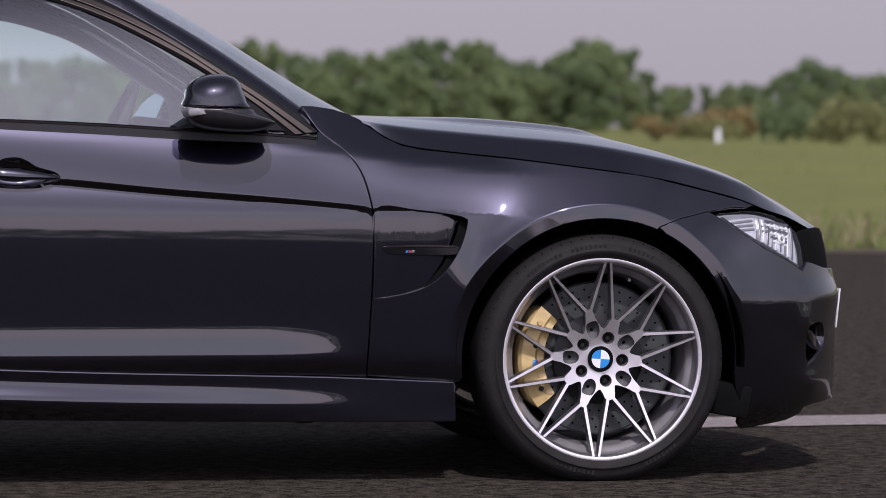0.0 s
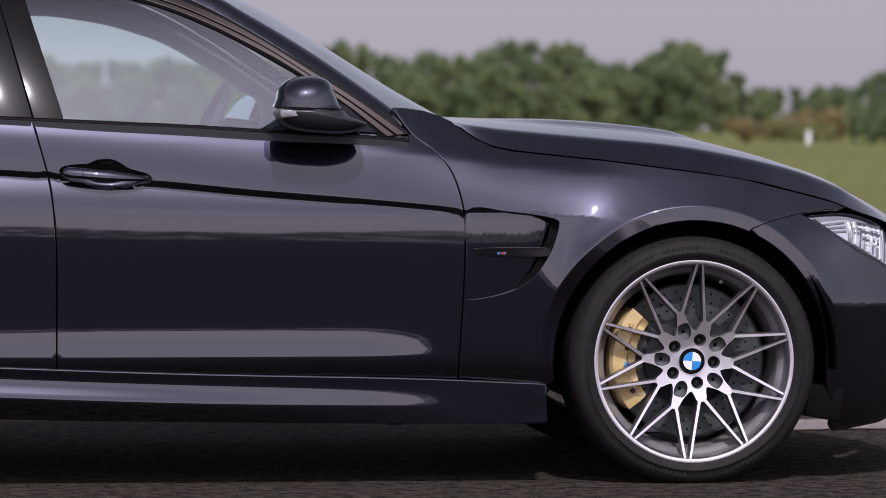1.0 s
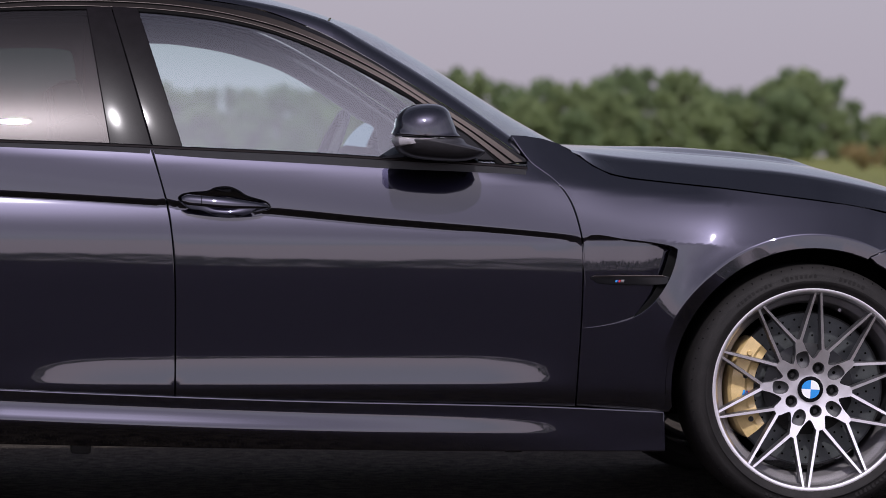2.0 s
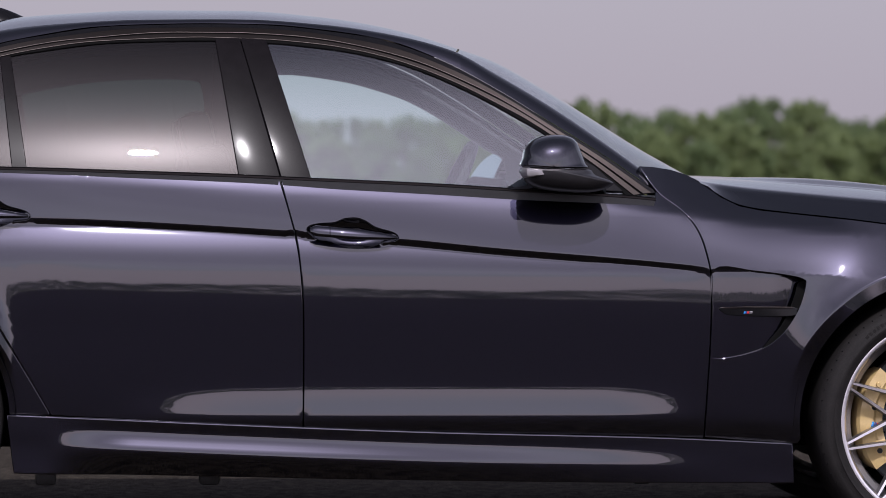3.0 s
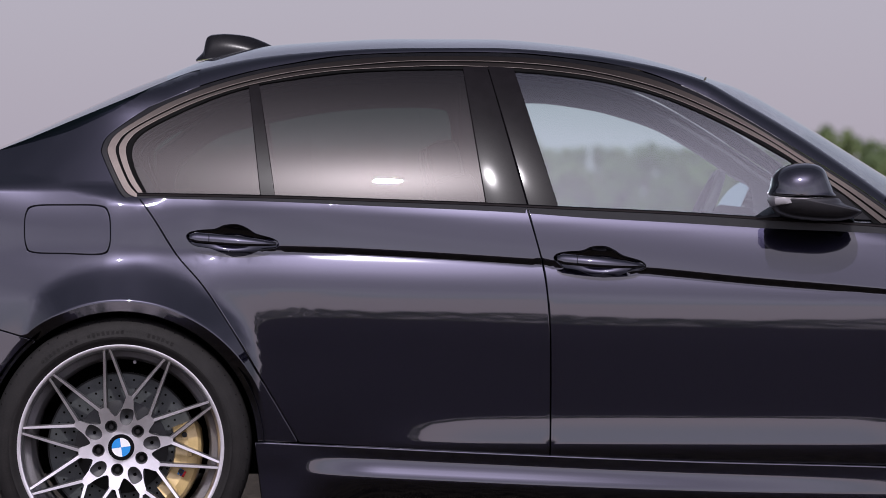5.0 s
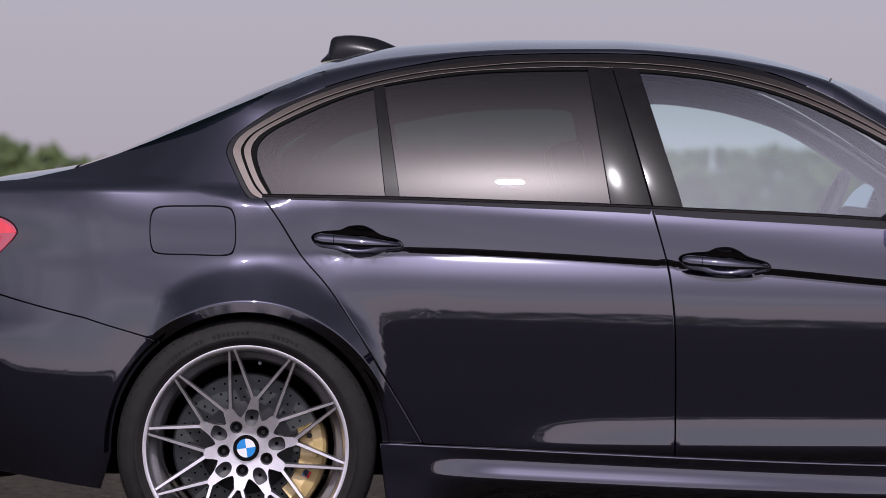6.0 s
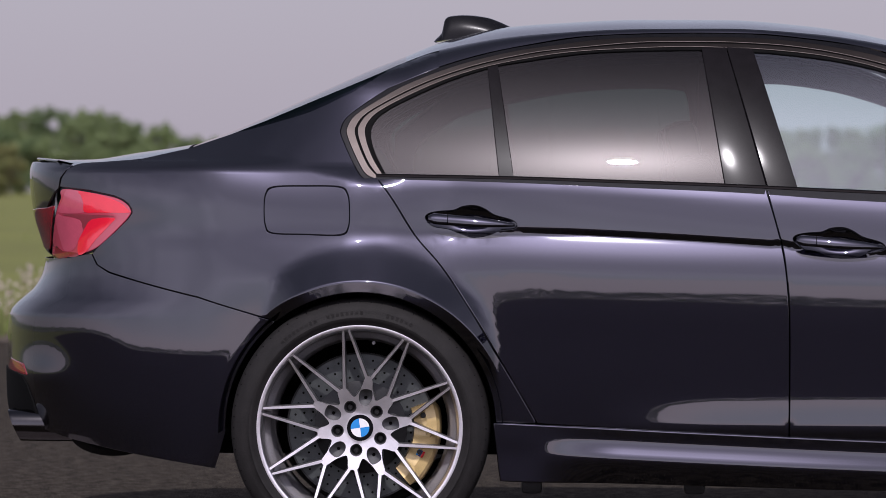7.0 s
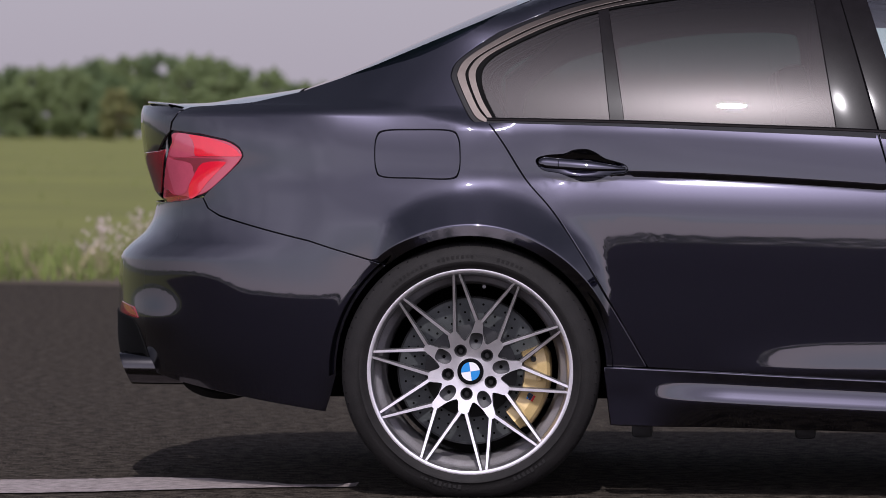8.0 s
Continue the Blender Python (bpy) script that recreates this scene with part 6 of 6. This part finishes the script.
panel("rear_reflector", us([(-0.915, 0.452), (-0.928, 0.478), (-0.975, 0.490), (-0.985, 0.462)]), inward(body, -0.002), RED_DEEP, rear_bumper[0], lip=0.004, step=0.01)[1].parent = rear_bumper[1]

# ---- nose, tail and underside details ----
panel("grille", us([(3.414, 0.565), (3.418, 0.62), (3.40, 0.655), (3.44, 0.668), (3.50, 0.672), (9, 0.655), (9, 0.53), (3.52, 0.553), (3.44, 0.578)]), inward(body, 0.012), DARK, car, lip=0.02, step=0.02)
for i in range(7):
    bm = bmesh.new()
    box(bm, (0.02, 0.006, 0.12), (3.585 - 0.001 * i * i, -0.04 - i * 0.033, 0.60), 0.001)
    part("grille_slat", bm, SATIN, car)
    bm = bmesh.new()
    box(bm, (0.02, 0.006, 0.12), (3.585 - 0.001 * i * i, 0.04 + i * 0.033, 0.60), 0.001)
    part("grille_slat", bm, SATIN, car)
panel("intake_back", INTAKE, inward(body, 0.05), SATIN, front_bumper[0], lip=0.002, step=0.02)[1].parent = front_bumper[1]
panel("intake_blade", us([(3.430, 0.391), (3.454, 0.380), (3.478, 0.354), (3.491, 0.330), (3.470, 0.336), (3.445, 0.359)]), inward(body, 0.006), PAINT, front_bumper[0], lip=0.03, step=0.012)[1].parent = front_bumper[1]
bm = bmesh.new()
box(bm, (0.005, 0.52, 0.112), (3.624, 0, 0.432), 0.003, Matrix.Rotation(radians(6), 3, "Y"))
np_ = part("number_plate", bm, WHITE, car, "plain white number plate on a holder")
for i, yy in enumerate((-0.19, -0.13, -0.07, 0.03, 0.09, 0.15)):
    bm = bmesh.new()
    box(bm, (0.002, 0.035, 0.07), (3.6305, yy, 0.432), 0, Matrix.Rotation(radians(6), 3, "Y"))
    part("plate_bar", bm, BLACK, np_)
panel("diffuser", us([(-0.872, 0.306), (-0.878, 0.33), (-0.896, 0.38), (-0.915, 0.425), (-0.932, 0.446), (-0.955, 0.452), (-9, 0.47), (-9, 0.30), (-0.93, 0.296), (-0.89, 0.298)]), inward(body, -0.004), DARK, rear_bumper[0], lip=0.03, step=0.02)[1].parent = rear_bumper[1]
for yy in (-0.56, -0.46, 0.46, 0.56):
    bm = bmesh.new()
    prof = [(0.034, 0.0), (0.042, -0.002), (0.043, 0.003), (0.043, 0.14), (0.036, 0.14), (0.036, 0.004)]
    lathe(bm, prof, 28, True)
    for v in bm.verts:
        # the end is cut at a slant, longest at the top
        v.co.y -= (0.036 + 0.42 * v.co.z) * max(0.0, 1 - v.co.y / 0.12)
    ob = part("exhaust_tip", bm, TIP, car, "dark polished exhaust tip")
    ob.matrix_basis = Matrix.Translation((-0.910, yy, 0.314)) @ Matrix.Rotation(-math.pi / 2, 4, "Z")
bm = bmesh.new()
lathe(bm, [(0.0, -0.62), (0.05, -0.62), (0.07, -0.58), (0.075, 0.0), (0.07, 0.58), (0.05, 0.62), (0.0, 0.62)], 24)
mf = part("silencer", bm, DARK, car, "dark steel exhaust silencer")
mf.matrix_basis = Matrix.Translation((-0.68, 0, 0.296)) @ Matrix.Diagonal((1.7, 1, 0.9, 1))
for xx in (0.45, 0.88, 2.03):
    for s in (-1, 1):
        bm = bmesh.new()
        box(bm, (0.055, 0.04, 0.05), (xx, s * 0.78, 0.178), 0.012)
        part("jacking_pad", bm, SATIN, car)

# splash flaps behind the front bumper corners
for side in (-1, 1):
    bm = bmesh.new()
    box(bm, (0.125, 0.16, 0.09), (3.170, side * 0.775, 0.212), 0.012, Matrix.Rotation(radians(10), 3, "Y"))
    part("splash_flap", bm, DARK, car)

# roof aerial
fin = [(0.172, 1.372), (0.186, 1.398), (0.197, 1.438), (0.225, 1.447), (0.268, 1.4475), (0.315, 1.441), (0.352, 1.428), (0.385, 1.413), (0.40, 1.405), (0.30, 1.388)]
V, F, m = [], [], 0
ol = rounded(fin, 4)
m = len(ol)
for y, s in ((-0.034, 0.0), (-0.030, 0.25), (-0.018, 0.72), (-0.007, 0.97), (0.0, 1.0), (0.007, 0.97), (0.018, 0.72), (0.030, 0.25), (0.034, 0.0)):
    for x, z in ol:
        zb = 1.372 + (x - 0.172) * 0.16
        V.append((x - (1 - s) * 0.05 * (x - 0.172), y, zb + max(0, z - zb) * s))
for i in range(8):
    for k in range(m):
        a, b = i * m + k, i * m + (k + 1) % m
        F.append((a, b, b + m, a + m))
bm = bmesh.new()
vs = [bm.verts.new(v) for v in V]
for f in F:
    bm.faces.new([vs[i] for i in f])
part("roof_aerial", bm, BLACK, car, "glossy dark shark-fin aerial")

# ---- cabin ----
front_opening = rounded([(1.075, 0.90), (1.04, 1.10), (1.03, 1.26), (1.06, 1.300), (1.132, 1.305), (1.204, 1.301), (1.327, 1.282), (1.423, 1.256), (1.508, 1.226), (1.594, 1.18), (1.672, 1.131), (1.748, 1.080), (1.80, 1.050), (1.815, 0.98), (1.80, 0.90)], 3)
rear_opening = rounded([(0.389, 1.246), (0.556, 1.277), (0.724, 1.289), (0.867, 1.286), (0.897, 1.261), (0.909, 1.177), (0.923, 1.060), (0.905, 0.90), (0.10, 0.93), (0.08, 1.02), (0.10, 1.11), (0.22, 1.20)], 3)
for nm, ol, hole in (("front_door_lining", [(0.93, 0.91), (0.93, 1.365), (1.05, 1.365), (1.27, 1.340), (1.42, 1.302), (1.57, 1.238), (1.72, 1.152), (1.90, 1.030), (2.0, 0.91), (1.80, 0.86), (1.0, 0.86)], front_opening),
                     ("rear_door_lining", [(0.06, 0.92), (0.03, 1.05), (0.03, 1.14), (0.21, 1.275), (0.43, 1.335), (0.58, 1.355), (0.90, 1.365), (0.925, 1.365), (0.925, 0.91), (0.6, 0.86)], rear_opening)):
    near = panel(nm, ol, cabin, HEADLINE, car, "dark grey inner door frame", holes=[hole], lip=0.03, lift=-0.03, step=0.04, hole_lip=0.03)[0]
    bpy.data.objects.remove(near)
top_sheet("headlining", [(x, y + 0.015, z - 0.03) for x, y, z in edge_run(0.13, 1.54, 18)], [(0.12, 1.30), (0.379, 1.37), (0.737, 1.392), (1.2, 1.376), (1.52, 1.315)], HEADLINE, car, power=2.6)
bm = bmesh.new()
box(bm, (0.42, 1.42, 0.20), (2.02, 0, 0.82), 0.05)
part("dashboard", bm, CLOTH, car, "black soft-touch dashboard")
bm = bmesh.new()
q = Euler((0, radians(-66), 0)).to_quaternion()
hub = Vector((1.605, 0.37, 0.899))
tube(bm, [hub + q @ Vector((0.18 * math.cos(t), 0.18 * math.sin(t), 0)) for t in np.linspace(0, math.tau, 32, endpoint=False)], 0.016, 8, True)
tube(bm, [hub + Vector((0.03, 0, -0.01)), hub + Vector((0.32, 0, -0.09))], 0.03, 8)
box(bm, (0.05, 0.20, 0.05), hub + Vector((0.015, 0, -0.005)), 0.015, q.to_matrix())
part("steering_wheel", bm, CLOTH, car, "black leather steering wheel")
for yy in (-0.37, 0.37):
    seat = empty("front_seat", parent=car)
    bm = bmesh.new()
    box(bm, (0.52, 0.50, 0.16), (1.25, yy, 0.52), 0.05)
    part("seat_cushion", bm, CLOTH, seat)
    bm = bmesh.new()
    box(bm, (0.13, 0.50, 0.60), (0.95, yy, 0.76), 0.05, Matrix.Rotation(radians(-16), 3, "Y"))
    part("seat_back", bm, CLOTH, seat)
    bm = bmesh.new()
    box(bm, (0.09, 0.26, 0.17), (0.86, yy, 1.06), 0.035, Matrix.Rotation(radians(-12), 3, "Y"))
    part("head_restraint", bm, CLOTH, seat)
bm = bmesh.new()
box(bm, (0.16, 1.30, 0.52), (0.02, 0, 0.82), 0.05, Matrix.Rotation(radians(-22), 3, "Y"))
part("rear_seat_back", bm, CLOTH, car)
bm = bmesh.new()
box(bm, (0.45, 1.10, 0.03), (-0.22, 0, 0.985), 0.008)
part("parcel_shelf", bm, CLOTH, car)
